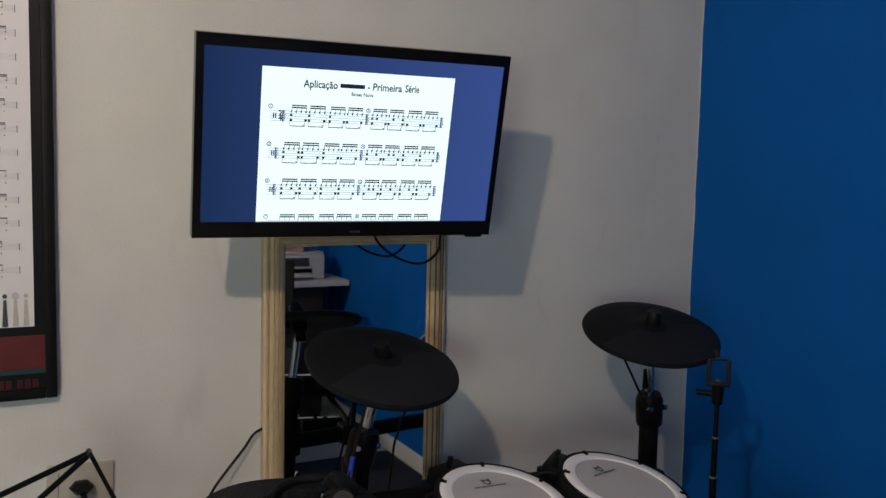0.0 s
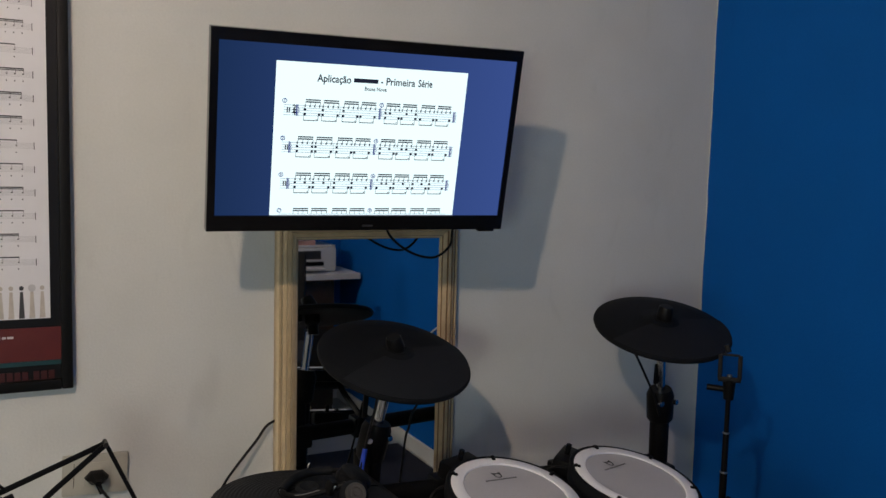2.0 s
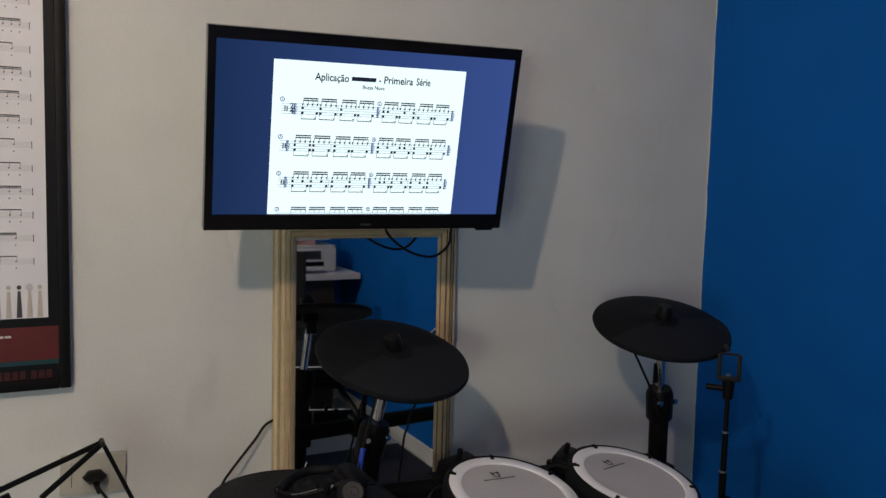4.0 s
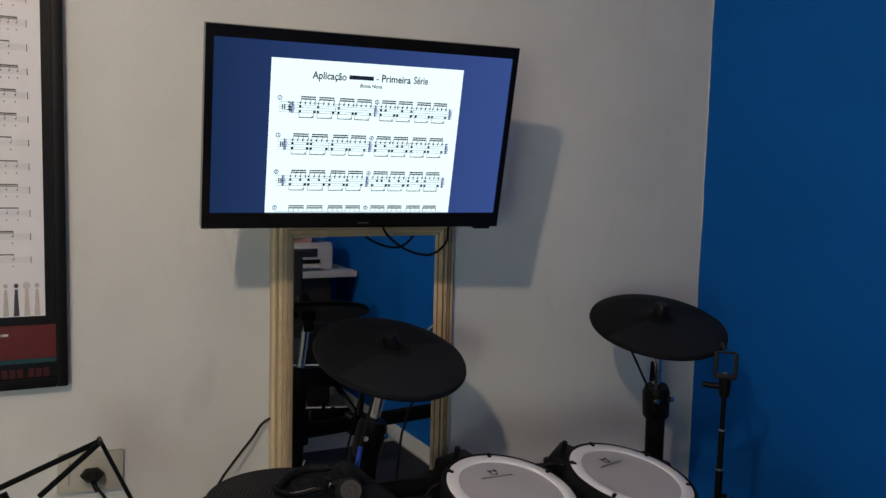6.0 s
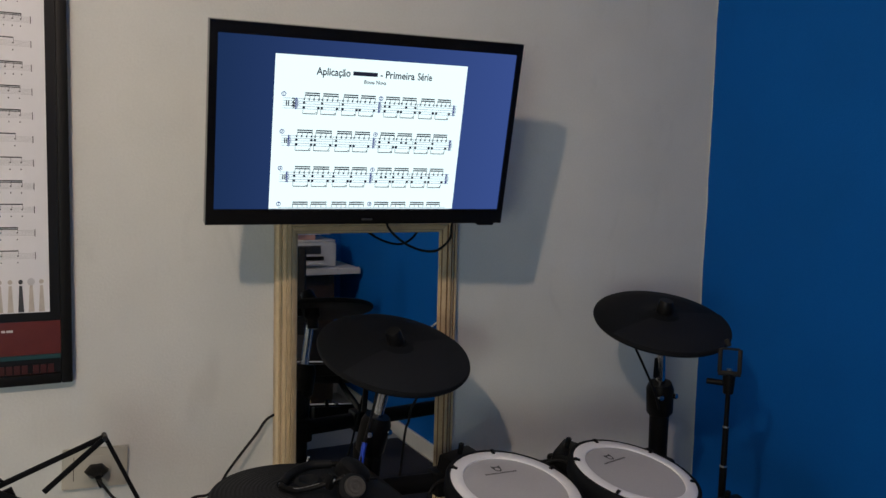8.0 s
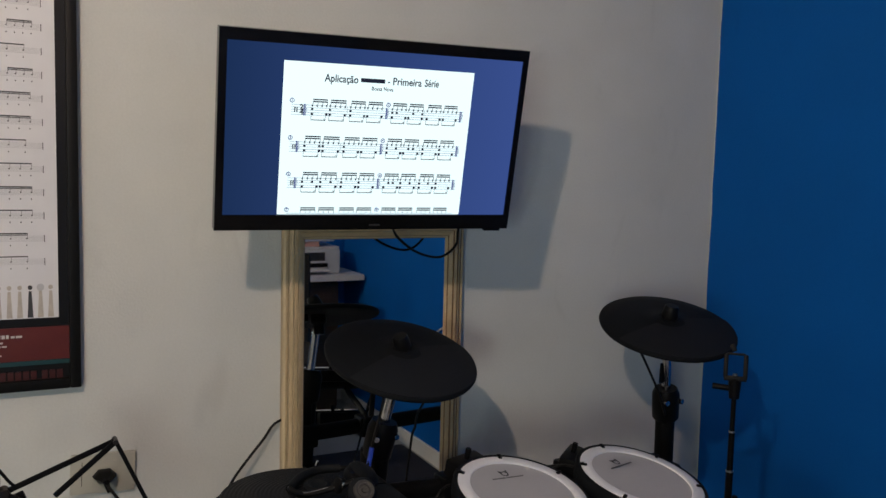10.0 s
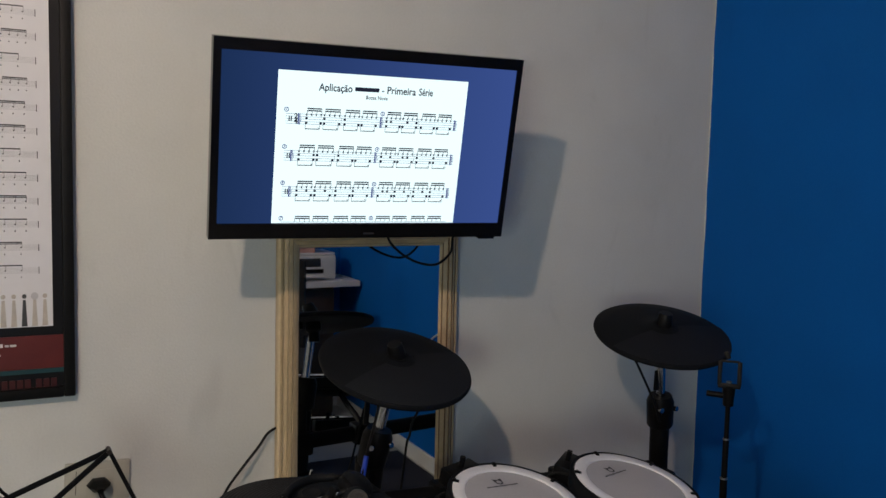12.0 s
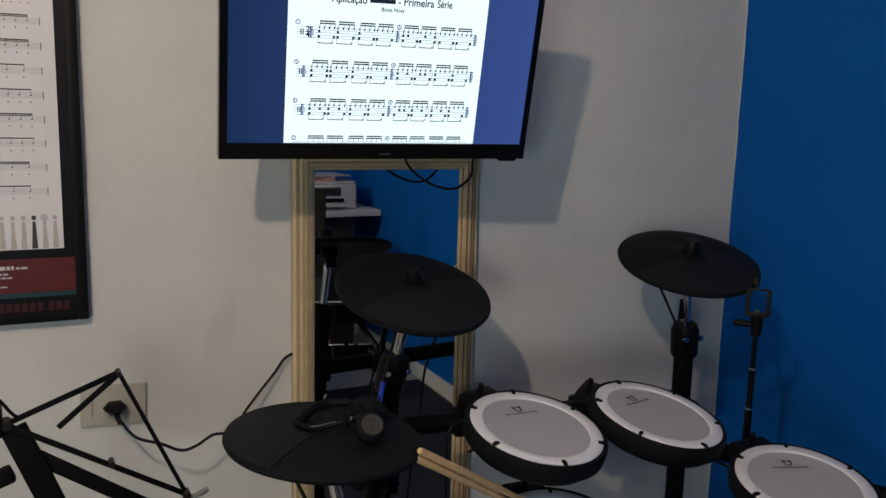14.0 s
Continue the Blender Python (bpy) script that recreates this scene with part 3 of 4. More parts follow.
# ---------------------------------------------------------------- wall outlet and its cable
outlet = thing("wall_outlet", pose(0.121, 0, 0.710, 0, 2.2, 0), "off-white plastic wall outlet plate with one socket", "outlet")
part("plate", block(-0.058, 0.058, -0.011, -0.0005, -0.0385, 0.0385, 0.0035), PLATE, outlet)
part("blank", block(-0.0385, -0.0375, -0.0114, -0.0108, -0.022, 0.024), BLACK_PLASTIC, outlet, "dark seam beside a blank cover")
part("socket", block(-0.020, 0.026, -0.0128, -0.0108, -0.022, 0.024, 0.0008), PLATE, outlet)
plug = thing("plug", pose(0.122, -0.0128, 0.708), "black moulded plug pushed into the wall outlet", "plug")
bm = lathe([(0, 0), (0.0175, 0), (0.019, 0.004), (0.0165, 0.02), (0.009, 0.032), (0.006, 0.045), (0, 0.045)], 6, pose(0, 0, 0, 90) @ Matrix.Diagonal((1.15, 0.72, 1, 1)))
part("body", bm, BLACK_PLASTIC, plug)
part("strain_relief", rod((0, -0.030, -0.004), (0.006, -0.040, -0.022), 0.0055, 0.004), BLACK_PLASTIC, plug)
tagged(finish("cable", tube(((0.123, -0.052, 0.702), (0.130, -0.075, 0.695), (0.151, -0.10, 0.674), (0.191, -0.11, 0.660), (0.226, -0.11, 0.642), (0.253, -0.11, 0.646), (0.286, -0.10, 0.659), (0.312, -0.09, 0.656),
                             (0.340, -0.07, 0.664), (0.363, -0.05, 0.684), (0.396, -0.035, 0.715), (0.426, -0.025, 0.744), (0.445, -0.020, 0.767), (0.466, -0.012, 0.775), (0.50, -0.006, 0.785)), 0.0028), CABLE, smooth=True), "black power cable running along the wall to the mirror", "cable")


# ---------------------------------------------------------------- drum kit
KNOB = material("knob_plastic", (0.005, 0.005, 0.0055, 1), 0.42, blotch=0.1, spec=0.2)


def cymbal_pad(name, c, nx, ny, turn, r, label, sector, rings=False, wing=0):
    t = thing(name, tilted(c, nx, ny, turn), label, "cymbal pad", "cymbal pads of the drum kit")
    # shallow bowed disc with a thick soft rim
    prof = [(0.0, -0.010), (r * 0.5, -0.014), (r * 0.93, -0.020), (r * 0.985, -0.019), (r, -0.0145), (r * 0.992, -0.0105), (r * 0.96, -0.0075), (r * 0.75, -0.0030), (r * 0.45, 0.0015), (r * 0.24, 0.0030), (r * 0.2, 0.0065), (r * 0.10, 0.009), (0.0, 0.009)]
    part("pad", lathe(prof, 72), RUBBER, t)
    # raised strike zone: a sector with its own edge, at two thirds of the pad
    bm = bmesh.new()
    a0, a1, n = radians(sector[0]), radians(sector[1]), 44
    cols = []
    radii = [r * (0.235 + 0.745 * k / 34) for k in range(35)] if rings else [r * (0.235 + 0.745 * k / 6) for k in range(7)]
    for j in range(n + 1):
        a = a0 + (a1 - a0) * j / n
        col = []
        for k, q in enumerate(radii):
            z = np.interp(q, [r * 0.2, r * 0.45, r * 0.75, r * 0.96, r], [0.0032, 0.0015, -0.0030, -0.0075, -0.0105]) + 0.0014
            if rings and k % 2 and k < 34:
                z += 0.0006
            col.append(bm.verts.new((q * math.cos(a), q * math.sin(a), z)))
        cols.append(col)
    for p, q in zip(cols, cols[1:]):
        for k in range(len(radii) - 1):
            bm.faces.new((p[k], q[k], q[k + 1], p[k + 1]))
    ext = bmesh.ops.extrude_face_region(bm, geom=bm.faces[:])
    for v in ext["geom"]:
        if isinstance(v, bmesh.types.BMVert):
            v.co.z -= 0.0022
    part("strike_zone", bm, RUBBER_LIGHT, t, "ridged rubber strike zone" if rings else "", smooth=not rings)
    if not rings:
        nut = lathe([(0, 0.004), (0.0165, 0.004), (0.0172, 0.008), (0.0150, 0.028), (0.0128, 0.0325), (0, 0.0325)], 20, pose(0, 0, 0.004, 0, wing, 0))
        part("wing_nut", nut, KNOB, t)
        part("sleeve", lathe([(0, -0.008), (0.019, -0.008), (0.019, -0.030), (0.013, -0.036), (0.013, -0.058), (0, -0.058)], 20), BLACK_PLASTIC, t)
        part("felt", lathe([(0, 0.004), (0.021, 0.004), (0.021, 0.009), (0, 0.009)], 20), RUBBER, t)
    part("jack", box((0.03, 0.022, 0.018), pose(-0.05, 0.02, -0.022), 0.003), BLACK_PLASTIC, t)
    return t


def drum_pad(name, c, nx, ny, turn, r, label, mount=40, depth=0.052):
    """Mesh-headed pad. r: outer radius of the white hoop."""
    m = tilted(c, nx, ny, turn)
    t = thing(name, m, label, "drum pad", "drum pads of the kit")
    R2 = r * 1.075
    part("shell", lathe([(0, -depth), (R2 * 0.62, -depth), (R2 * 0.86, -depth * 0.80), (R2 * 0.985, -depth * 0.5), (R2, -depth * 0.22), (R2, -0.001), (R2 * 0.985, 0.003), (R2 * 0.955, 0.0035), (r * 0.99, 0.0005), (r * 0.9, -0.004), (0, -0.006)], 64), RUBBER, t, "black rubber-rimmed shell")
    part("hoop", lathe([(r * 1.0, -0.002), (r * 1.0, 0.0028), (r * 0.985, 0.0040), (r * 0.84, 0.0044), (r * 0.815, 0.0036), (r * 0.808, 0.0008), (r * 0.808, -0.003)], 64), HOOP, t, "white plastic hoop")
    part("head", lathe([(r * 0.812, 0.0010), (r * 0.5, 0.0007), (0, 0.0006)], 64), MESH, t, "grey mesh drum head")
    for k in range(6):
        a = radians(60 * k + 18)
        b = box((0.013, 0.006, 0.0035), pose(r * 0.97 * math.cos(a), r * 0.97 * math.sin(a), 0.0052, 0, 0, math.degrees(a)), 0.001)
        rod((r * 0.985 * math.cos(a), r * 0.985 * math.sin(a), 0.005), (r * 0.985 * math.cos(a), r * 0.985 * math.sin(a), 0.0085), 0.0030, n=8, bm=b)
        part("lug", b, BLACK_PLASTIC, t)
    # maker's mark as plain shapes: an eared ring over a thin broken line
    bm = bmesh.new()
    y0 = r * 0.50
    lathe([(0.0050, 0), (0.0078, 0)], 16, pose(0, y0, 0.0018), bm)
    for sx in (-1, 1):
        f = [(sx * 0.0095, y0 + 0.0105), (sx * 0.0080, y0 + 0.0005), (sx * 0.0016, y0 + 0.0074)]
        bm.faces.new([bm.verts.new((px_, py_, 0.0019)) for px_, py_ in (f if sx > 0 else f[::-1])])
    x = -0.034
    rnd = random.Random(2)
    while x < 0.033:
        w = rnd.uniform(0.0018, 0.0038)
        rect2(bm, x, x + w, y0 - 0.0142, y0 - 0.0106, 0.0018)
        x += w + 0.0010
    part("mark", bm, PRINT_DARK, t, "small dark emblem with a bar", smooth=False)
    # bracket box behind the pad
    a = radians(mount)
    bx = pose(R2 * 1.05 * math.cos(a), R2 * 1.05 * math.sin(a), -0.016, 0, 0, mount)
    b = box((0.036, 0.078, 0.030), bx, 0.004)
    part("mount", b, BLACK_PLASTIC, t)
    part("clamp_screw", rod((R2 * 1.07 * math.cos(a), R2 * 1.07 * math.sin(a), -0.004), (R2 * 1.07 * math.cos(a), R2 * 1.07 * math.sin(a), 0.018), 0.0052), BLACK_PLASTIC, t)
    return t


CYM1, CYM2, HAT = (0.624, -0.264, 0.958), (1.206, -0.335, 0.9935), (0.357, -0.561, 0.826)
LEAN1, LEAN2, LEAN_HAT = (2.5, -19.1), (-5.0, -16.3), (4.1, -1.2)
crash = cymbal_pad("cymbal_pad", CYM1, *LEAN1, 0, 0.1464, "black rubber crash cymbal pad tilted on its stand", (208, 372), wing=-24)
ride = cymbal_pad("cymbal_pad", CYM2, *LEAN2, 0, 0.1440, "black rubber cymbal pad tilted in the corner", (186, 350), wing=3)
hat = cymbal_pad("hi_hat_pad", HAT, *LEAN_HAT, 0, 0.140, "black rubber hi-hat pad with fine ridges", (20, 222), rings=True)
TOM1, TOM2, TOM3, SNARE = (0.746, -0.504, 0.753), (0.989, -0.523, 0.749), (1.158, -0.706, 0.667), (0.752, -0.613, 0.604)
drum_pad("tom_pad", TOM1, 4.4, -11.8, 5, 0.1142, "grey mesh tom pad with a white hoop", 106)
drum_pad("tom_pad", TOM2, 6.3, -11.3, 18, 0.1142, "grey mesh tom pad with a white hoop", 112)
drum_pad("tom_pad", TOM3, -2.0, -9.8, -18, 0.1142, "grey mesh floor tom pad with a white hoop", 104)
drum_pad("snare_pad", SNARE, 4.5, -14.6, 0, 0.120, "grey mesh snare pad with a white hoop", 95)


def rack():
    t = thing("drum_rack", pose(0.9, -0.35, 0), "black tubular steel rack carrying the electronic drum pads", "drum rack")
    inv = t.matrix_world.inverted()

    def add(nm, bm, mat=BLACK_STEEL, parent=t, label=""):
        bm.transform(inv)
        return part(nm, bm, mat, parent, label)

    PL, PR, FL, FR = (0.579, -0.223), (1.251, -0.292), (0.254, -0.788), (1.431, -0.735)
    for x, y in (PL, PR, FL, FR):
        post = add("post", rod((x, y, 0.02), (x, y, 0.767 if y > -0.5 else 0.62), 0.0195, n=24))
        foot = rod((x, y, 0.0125), (x, y, 0.045), 0.026)
        foot.transform(inv)
        part("rubber_foot", foot, RUBBER, post)
    add("cross_bar", rod((PL[0], PL[1], 0.672), (PR[0], PR[1], 0.672), 0.0185, n=24))
    add("side_arm", rod((PL[0], PL[1], 0.575), (FL[0], FL[1], 0.585), 0.0190, n=24))
    add("side_arm", rod((PR[0], PR[1], 0.575), (FR[0], FR[1], 0.585), 0.0190, n=24))
    for x, y, z in ((*PL, 0.672), (*PR, 0.640), (*PL, 0.575), (*PR, 0.575), (*FL, 0.585), (*FR, 0.585)):
        b = box((0.058, 0.058, 0.056), pose(x, y, z), 0.010)
        clamp = add("clamp", b, BLACK_PLASTIC)
        k = rod((x + 0.02, y - 0.03, z), (x + 0.02, y - 0.052, z), 0.005)
        k.transform(inv)
        part("clamp_bolt", k, CHROME, clamp)
    # cymbal arms: black lower tube, clamp collar, chrome rod
    for (px, py), c, nx, ny, low in ((PL, CYM1, *LEAN1, 0.790), (PR, CYM2, *LEAN2, 0.811)):
        top = tilted(c, nx, ny) @ Vector((0, 0, -0.012))
        col = Vector((px + (top.x - px) * 0.35, py + (top.y - py) * 0.35, low))
        add("cymbal_tube", rod((px, py, 0.58), tuple(col), 0.0205, n=24))
        b = lathe([(0, -0.045), (0.022, -0.045), (0.0285, -0.036), (0.0295, 0.018), (0.024, 0.032), (0, 0.032)], 20, between(tuple(col), tuple(top))[0])
        col_ob = add("collar", b, BLACK_PLASTIC)
        for s in (-1, 1):
            k = rod((col.x + s * 0.018, col.y - 0.018, col.z + 0.004), (col.x + s * 0.021, col.y - 0.030, col.z + 0.004), 0.006, n=12)
            k.transform(inv)
            part("collar_bolt", k, CHROME, col_ob)
        add("cymbal_rod", rod(tuple(col), tuple(top), 0.0098, n=20), CHROME, label="chrome cymbal rod")
        w = flat_bar((col.x - 0.026, col.y - 0.012, col.z + 0.045), (col.x - 0.022, col.y - 0.010, col.z + 0.088), 0.010, 0.006)
        add("wing_bolt", w, BLACK_PLASTIC)
    # hi-hat arm
    hx, hy, hz = HAT
    add("hi_hat_arm", rod((0.407, -0.563, 0.582), (hx + 0.03, hy, 0.68), 0.011))
    add("hi_hat_rod", rod((hx + 0.03, hy, 0.67), (hx, hy, hz - 0.012), 0.009), CHROME)
    # pad arms
    for (x, y, z), bx in ((TOM1, 0.742), (TOM2, 1.010)):
        by = PL[1] + (PR[1] - PL[1]) * (bx - PL[0]) / (PR[0] - PL[0])
        add("pad_arm", tube(((bx, by, 0.672), (bx, by - 0.010, 0.697), (x, y + 0.150, z - 0.035), (x, y + 0.115, z - 0.022)), 0.0075, n=12))
        add("arm_clamp", box((0.046, 0.05, 0.05), pose(bx, by, 0.672), 0.008), BLACK_PLASTIC)
    add("pad_arm", rod((1.36, -0.50, 0.58), (TOM3[0] + 0.02, TOM3[1] + 0.1, TOM3[2] - 0.03), 0.0085))
    add("pad_arm", rod((0.415, -0.508, 0.580), (SNARE[0] - 0.07, SNARE[1], SNARE[2] - 0.035), 0.0085))
    return t


rack()

mod = thing("drum_module", pose(0.494, -0.363, 0.714, 0, 0, 40) @ pose(0, 0, 0, 28), "black drum sound module clamped to the rack", "drum module")
part("body", box((0.19, 0.12, 0.045), None, 0.008), BLACK_PLASTIC, mod)
part("display", box((0.06, 0.03, 0.003), pose(0, 0.015, 0.0235), 0.001), GLOSS_BLACK, mod)
for k in range(5):
    part("button", box((0.016, 0.008, 0.004), pose(-0.056 + 0.028 * k, -0.035, 0.024), 0.001), SILVER_PLASTIC, mod)

# pad cables
for pts in (((1.103, -0.346, 0.972), (1.127, -0.342, 0.938), (1.155, -0.342, 0.892), (1.185, -0.342, 0.839), (1.212, -0.332, 0.791)),
            ((0.594, -0.27, 0.939), (0.579, -0.276, 0.862), (0.553, -0.291, 0.788), (0.535, -0.302, 0.713), (0.535, -0.281, 0.6)),
            ((0.740, -0.20, 0.905), (0.742, -0.15, 0.86), (0.732, -0.14, 0.82), (0.717, -0.14, 0.793), (0.712, -0.14, 0.767), (0.705, -0.14, 0.746), (0.69, -0.15, 0.66), (0.62, -0.20, 0.30), (0.60, -0.20, 0.015)),
            ((0.891, -0.475, 0.762), (0.873, -0.443, 0.763), (0.849, -0.424, 0.747), (0.79, -0.344, 0.674), (0.71, -0.328, 0.646)),
            ((0.691, -0.422, 0.741), (0.651, -0.408, 0.745), (0.625, -0.414, 0.725), (0.63, -0.402, 0.678), (0.649, -0.365, 0.573)),
            ((1.05, -0.478, 0.699), (1.069, -0.463, 0.666), (1.117, -0.43, 0.67), (1.148, -0.401, 0.706)),
            ((1.085, -0.638, 0.669), (1.071, -0.592, 0.674), (1.038, -0.55, 0.684), (1.01, -0.509, 0.682)),
            ((0.296, -0.616, 0.793), (0.316, -0.634, 0.746), (0.346, -0.662, 0.69), (0.356, -0.672, 0.653))):
    tagged(finish("pad_cable", tube(pts, 0.0026), CABLE, smooth=True), "thin black cable of a drum pad", "cable", "pad cables")
tagged(finish("tape", rod((0.554, -0.290, 0.790), (0.542, -0.298, 0.743), 0.0046), BLUE_TAPE, smooth=True), "strip of blue tape round a pad cable", "tape")


# ---------------------------------------------------------------- headphones on the hi-hat
def headphones():
    base = tilted(HAT, *LEAN_HAT) @ pose(0.0, 0.0, 0.001)
    t = thing("headphones", base, "black folded headphones lying on the hi-hat pad", "headphones")

    def cup(x, y, z, rx, rz, r, disc):
        m = pose(x, y, z, rx, 0, rz) @ Matrix.Diagonal((r / 0.035, r / 0.035, r / 0.035, 1))
        cushion = lathe([(0.012, -0.020), (0.024, -0.024), (0.033, -0.021), (0.0365, -0.013), (0.035, -0.004)], 28, m)
        shell = lathe([(0, 0.016), (0.020, 0.016), (0.030, 0.011), (0.035, 0.003), (0.034, -0.004), (0.020, -0.006), (0, -0.006)], 28, m)
        c = part("ear_cup", shell, RUBBER, t)
        part("cushion", cushion, RUBBER, c)
        if disc:
            part("cap", lathe([(0, 0.0195), (0.006, 0.0200), (0.007, 0.0180), (0.0115, 0.0180), (0.0125, 0.0200), (0.0165, 0.0200), (0.0175, 0.0182), (0.0225, 0.0186), (0.0245, 0.0165), (0.0245, 0.013)], 32, m), SILVER_PLASTIC, c, "ringed silver-grey cap")
        return c

    cup(0.044, -0.060, 0.024, 52, -4, 0.0215, True)
    cup(0.076, 0.016, 0.020, 30, 70, 0.0265, False)
    pts = [Vector((0.036, -0.046, 0.036)), Vector((0.006, -0.034, 0.022)), Vector((-0.022, -0.016, 0.010)), Vector((-0.037, 0.012, 0.009)), Vector((-0.010, 0.046, 0.012)), Vector((0.022, 0.060, 0.016)), Vector((0.052, 0.050, 0.020)), Vector((0.072, 0.030, 0.026))]
    part("headband", tube(pts, 0.0042, n=10), BLACK_PLASTIC, t)
    part("band_pad", tube(pts[3:7], 0.0068, n=10), RUBBER, t)
    part("band_edge", tube([p + Vector((-0.0030, 0, 0.0026)) for p in pts[1:4]], 0.0007, n=6), STEEL, t, "thin steel edge of the headband")
    part("hinge", box((0.010, 0.014, 0.022), pose(0.016, -0.040, 0.030, 10, 8, 20), 0.003), BLACK_PLASTIC, t)
    part("ear_pad", lathe([(0, 0), (0.014, 0.001), (0.020, 0.007), (0.020, 0.013), (0.014, 0.018), (0.008, 0.012), (0, 0.011)], 24, pose(0.004, 0.012, 0.004, 8, -6) @ Matrix.Diagonal((1, 1, 0.6, 1))), RUBBER, t)
    for x, y, z in ((0.018, 0.060, 0.026), (0.018, -0.050, 0.032)):
        part("slider", box((0.0030, 0.005, 0.009), pose(x, y, z, 10, 8, 0), 0.001), CHROME, t, "small chrome slider")
    return t


headphones()

# ---------------------------------------------------------------- drum sticks
for a, b in (((0.462, -0.652, 0.815), (0.716, -0.533, 0.638)), ((0.458, -0.650, 0.804), (0.700, -0.534, 0.634))):
    m, length = between(a, b)
    st = finish("drum_stick", lathe([(0, 0), (0.0040, 0.001), (0.0054, 0.006), (0.0054, length * 0.72), (0.0042, length * 0.93), (0.0026, length * 0.965), (0.0042, length * 0.985), (0, length)], 16, m), HICKORY, smooth=True)
    tagged(st, "pale hickory drum stick resting across the pads", "drum stick", "pair of drum sticks")


# ---------------------------------------------------------------- music stand
BRONZED = material("worn_dark_steel", (0.035, 0.030, 0.028, 1), 0.4, metal=0.8, grain=0.1)


def music_stand():
    t = thing("music_stand", pose(0.0, -0.48, 0), "black folding music stand with its desk arms open", "music stand")
    Y = 0.0
    apex, hub_l, hub_r, short = (0.094, Y, 0.917), (-0.043, Y, 0.864), (0.178, Y, 0.728), (0.017, Y, 0.852)
    part("desk_arm", flat_bar(hub_l, apex, 0.0078, 0.004), BLACK_STEEL, t)
    part("desk_arm", flat_bar((apex[0], -0.005, apex[2]), (short[0], -0.005, short[2]), 0.0078, 0.004), BLACK_STEEL, t)
    part("desk_arm", flat_bar((apex[0], 0.005, apex[2]), (hub_r[0], 0.005, hub_r[2]), 0.0058, 0.004), BLACK_STEEL, t)
    part("desk_arm", flat_bar((hub_l[0], -0.005, hub_l[2]), (hub_r[0], -0.001, hub_r[2]), 0.0078, 0.004), BLACK_STEEL, t)
    part("back_bar", flat_bar((-0.036, 0.006, 0.856), (0.010, 0.006, 0.733), 0.033, 0.006), BLACK_STEEL, t)
    part("lower_bar", flat_bar((-0.015, 0.012, 0.813), (0.132, 0.012, 0.710), 0.020, 0.005), BLACK_STEEL, t)
    for p, r in ((apex, 0.0036), (hub_l, 0.007), (hub_r, 0.006), ((0.081, 0, 0.791), 0.0042)):
        part("rivet", rod((p[0], -0.010, p[2]), (p[0], 0.010, p[2]), r, n=14), BRONZED, t)
    part("ledge", box((0.026, 0.012, 0.004), pose(0.196, -0.004, 0.727, 0, -22, 0), 0.001), STEEL, t, "bent metal page ledge")
    part("page_clip", tube(((-0.058, -0.006, 0.893), (-0.050, -0.010, 0.900), (-0.037, -0.010, 0.882), (-0.031, -0.008, 0.875)), 0.0022), BLACK_STEEL, t)
    part("head", box((0.032, 0.03, 0.045), pose(-0.063, 0, 0.871), 0.006), BLACK_PLASTIC, t)
    part("knob", box((0.030, 0.018, 0.022), pose(-0.052, -0.012, 0.797, 0, -20, 0), 0.004), BLACK_PLASTIC, t)
    part("shaft", rod((-0.068, 0.012, 0.861), (-0.068, 0.012, 0.40), 0.0095), BLACK_STEEL, t)
    part("lower_shaft", rod((-0.068, 0.012, 0.46), (-0.068, 0.012, 0.14), 0.0125), BLACK_STEEL, t)
    for k in range(3):
        a = radians(120 * k + 40)
        part("leg", flat_bar((-0.068, 0.012, 0.38), (-0.068 + 0.26 * math.cos(a), 0.012 + 0.26 * math.sin(a), 0.006), 0.014, 0.005, (-math.sin(a), math.cos(a), 0)), BLACK_STEEL, t)
    return t


music_stand()


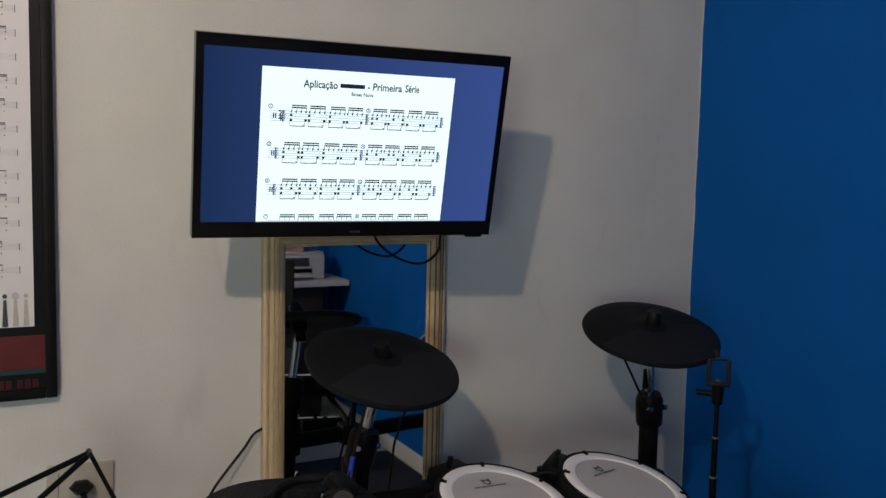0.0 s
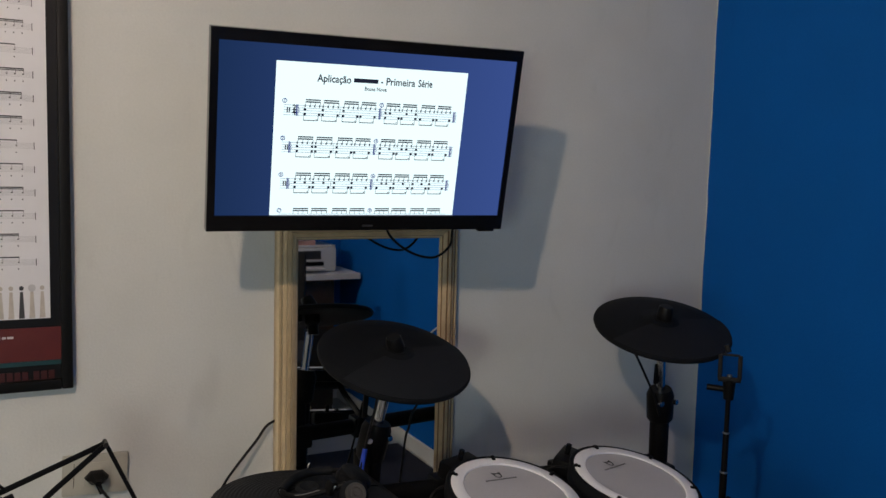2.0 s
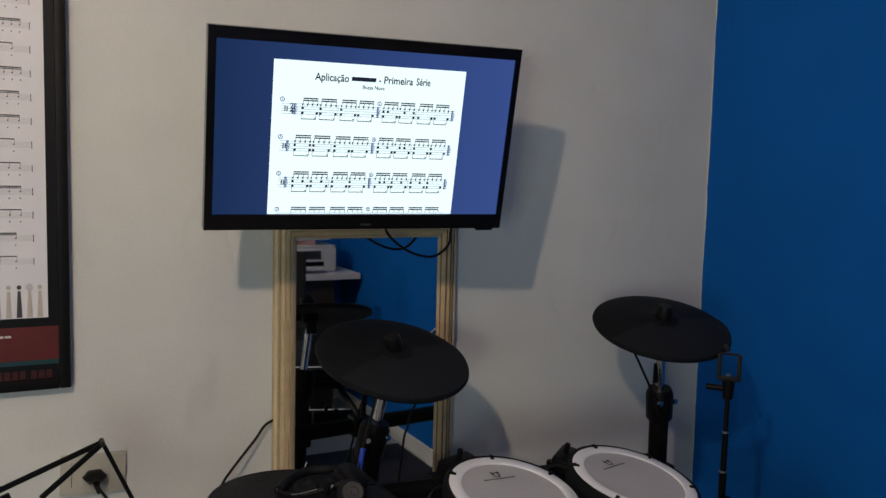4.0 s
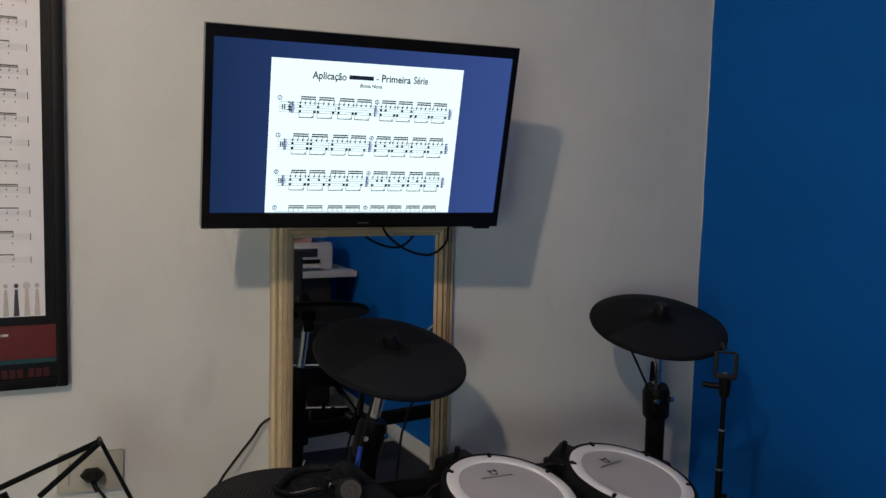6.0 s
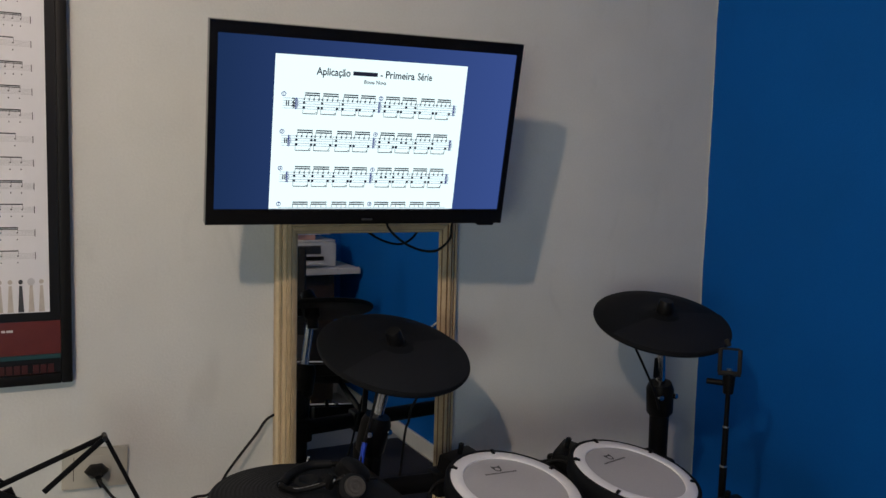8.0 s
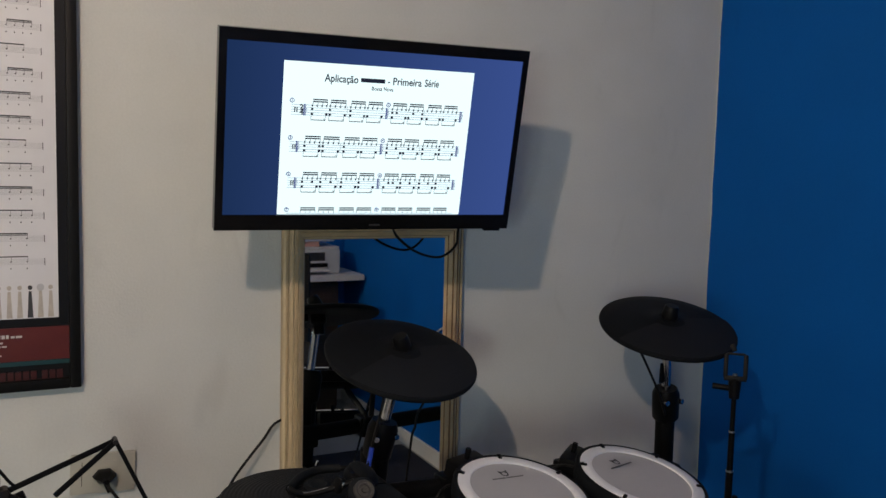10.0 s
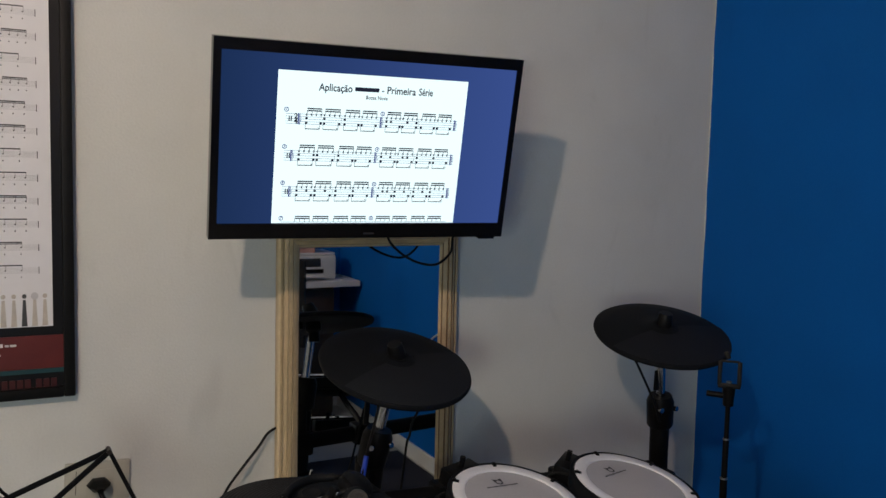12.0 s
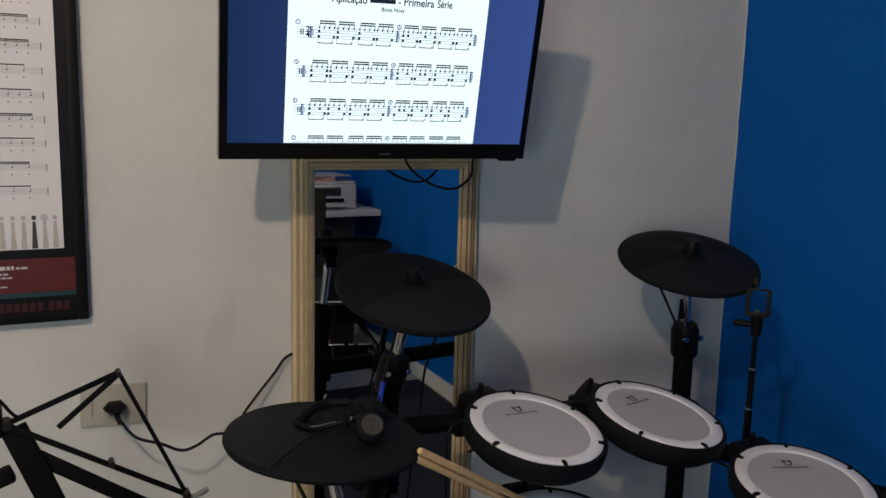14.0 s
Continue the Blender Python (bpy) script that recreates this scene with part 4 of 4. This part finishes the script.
# ---------------------------------------------------------------- phone tripod by the blue wall
def phone_tripod():
    mid, bot = Vector((1.242, -0.492, 0.883)), Vector((1.240, -0.493, 0.668))
    d = (mid - bot).normalized()
    foot = bot - d * 0.40
    t = thing("phone_tripod", pose(foot.x, foot.y, 0), "black telescopic phone tripod with an empty phone clamp", "tripod")
    inv = t.matrix_world.inverted()

    def add(nm, bm, mat, label="", parent=t):
        bm.transform(inv)
        return part(nm, bm, mat, parent, label)

    for a, b, r in ((-0.40, 0.05, 0.0072), (0.05, 0.13, 0.0060), (0.12, 0.245, 0.0048)):
        sec = add("pole", rod(tuple(bot + d * a), tuple(bot + d * b), r), BLACK_STEEL)
        ring = rod(tuple(bot + d * (b - 0.004)), tuple(bot + d * b), r * 1.08)
        ring.transform(inv)
        part("ring", ring, STEEL, sec, "thin steel ring")
    face = look(mid + d * 0.045, (0.0, -1.69, 1.25))
    add("clamp_jaw", box((0.0085, 0.048, 0.014), face @ pose(-0.0185, 0, 0), 0.002), BLACK_PLASTIC)
    add("clamp_jaw", box((0.0085, 0.048, 0.014), face @ pose(0.0185, 0, 0), 0.002), BLACK_PLASTIC)
    add("clamp_bar", box((0.043, 0.010, 0.014), face @ pose(0, -0.024, 0), 0.002), BLACK_PLASTIC)
    add("clamp_bar", box((0.036, 0.005, 0.011), face @ pose(0, 0.024, 0), 0.002), BLACK_PLASTIC)
    add("clamp_knob", box((0.010, 0.016, 0.010), face @ pose(0.006, 0.036, 0, 0, 0, -25), 0.002), BLACK_PLASTIC)
    add("neck", rod(tuple(mid - d * 0.02), tuple(mid + d * 0.022), 0.010, 0.013), BLACK_PLASTIC)
    add("handle", rod(tuple(mid), tuple(mid + face.to_3x3() @ Vector((0.042, 0.002, 0.0))), 0.0060), BLACK_PLASTIC)
    for k in range(3):
        a = radians(120 * k + 15)
        add("leg", rod(tuple(bot - d * 0.36), (foot.x + 0.17 * math.cos(a), foot.y + 0.17 * math.sin(a), 0.018), 0.007, 0.006), BLACK_PLASTIC)
    return t


phone_tripod()

# ---------------------------------------------------------------- the far end of the room, seen in the mirror
shelf = tagged(finish("wall_shelf", block(0.25, EAST - 0.014, SOUTH + 0.013, -2.46, 0.720, 0.749, 0.002), SHELF_WHITE), "white laminate desk shelf along the blue wall", "shelf")
cab = thing("cabinet", pose(1.20, -2.640, 0), "dark brown wooden cabinet under the white shelf", "cabinet")
part("body", block(-0.30, 0.30, -0.145, 0.12, 0.001, 0.719, 0.003), BROWN_WOOD, cab)
for s in (-1, 1):
    dr = part("door", block(-0.148 + s * 0.150, 0.148 + s * 0.150, 0.121, 0.137, 0.05, 0.705, 0.002), BROWN_WOOD, cab)
    part("handle", rod((s * 0.03, 0.143, 0.32), (s * 0.03, 0.143, 0.40), 0.004), BLACK_STEEL, dr)

printer = thing("printer", pose(1.325, -2.665, 0.749), "white inkjet printer with papers on top", "printer")
part("body", box((0.40, 0.22, 0.128), pose(0, 0, 0.064), 0.012), PRINTER_WHITE, printer)
part("lid", box((0.39, 0.21, 0.014), pose(0, 0, 0.135), 0.005), PRINTER_WHITE, printer)
part("recess", box((0.25, 0.006, 0.045), pose(-0.01, 0.109, 0.090), 0.002), SILVER_PLASTIC, printer, "grey recessed front panel")
part("slot", box((0.26, 0.01, 0.022), pose(0.0, 0.108, 0.045), 0.001), BLACK_PLASTIC, printer, "dark paper slot")
part("output_tray", box((0.24, 0.07, 0.008), pose(0.0, 0.140, 0.022), 0.002), PRINTER_WHITE, printer)
tagged(finish("paper_stack", box((0.26, 0.19, 0.026), pose(1.29, -2.665, 0.904, 0, 0, 6), 0.001), PINK_PAPER), "stack of pinkish papers lying on the printer", "papers")
tagged(finish("paper_sheet", box((0.29, 0.21, 0.004), pose(1.34, -2.66, 0.920, 0, 0, -8), 0.0005), SHEET), "white sheet lying on the paper stack", "papers")


def office_chair():
    t = thing("office_chair", pose(0.93, -1.97, 0, 0, 0, 200), "black fabric office chair in front of the shelf", "chair")
    b = box((0.44, 0.06, 0.46), pose(0, 0.20, 0.675, -6), 0.025)
    part("backrest", b, CHAIR_FABRIC, t)
    part("seat", box((0.47, 0.46, 0.07), pose(0, -0.04, 0.47), 0.03), CHAIR_FABRIC, t)
    part("back_bracket", flat_bar((0, 0.16, 0.44), (0, 0.245, 0.60), 0.06, 0.01), BLACK_STEEL, t)
    part("gas_column", rod((0, 0, 0.10), (0, 0, 0.44), 0.022), BLACK_STEEL, t)
    for k in range(5):
        a = radians(72 * k)
        leg = part("leg", rod((0, 0, 0.10), (0.27 * math.cos(a), 0.27 * math.sin(a), 0.07), 0.020, 0.014), BLACK_PLASTIC, t)
        part("castor", rod((0.27 * math.cos(a) - 0.01, 0.27 * math.sin(a), 0.038), (0.27 * math.cos(a) + 0.01, 0.27 * math.sin(a), 0.038), 0.026), BLACK_PLASTIC, leg)
    return t


office_chair()
tagged(finish("white_cable", tube(((1.632, -1.80, 0.50), (1.632, -1.72, 0.54), (1.632, -1.64, 0.583), (1.632, -1.59, 0.612), (1.632, -1.48, 0.66), (1.632, -1.36, 0.67)), 0.004), WHITE_CABLE, smooth=True), "thin white cable against the blue wall", "cable")
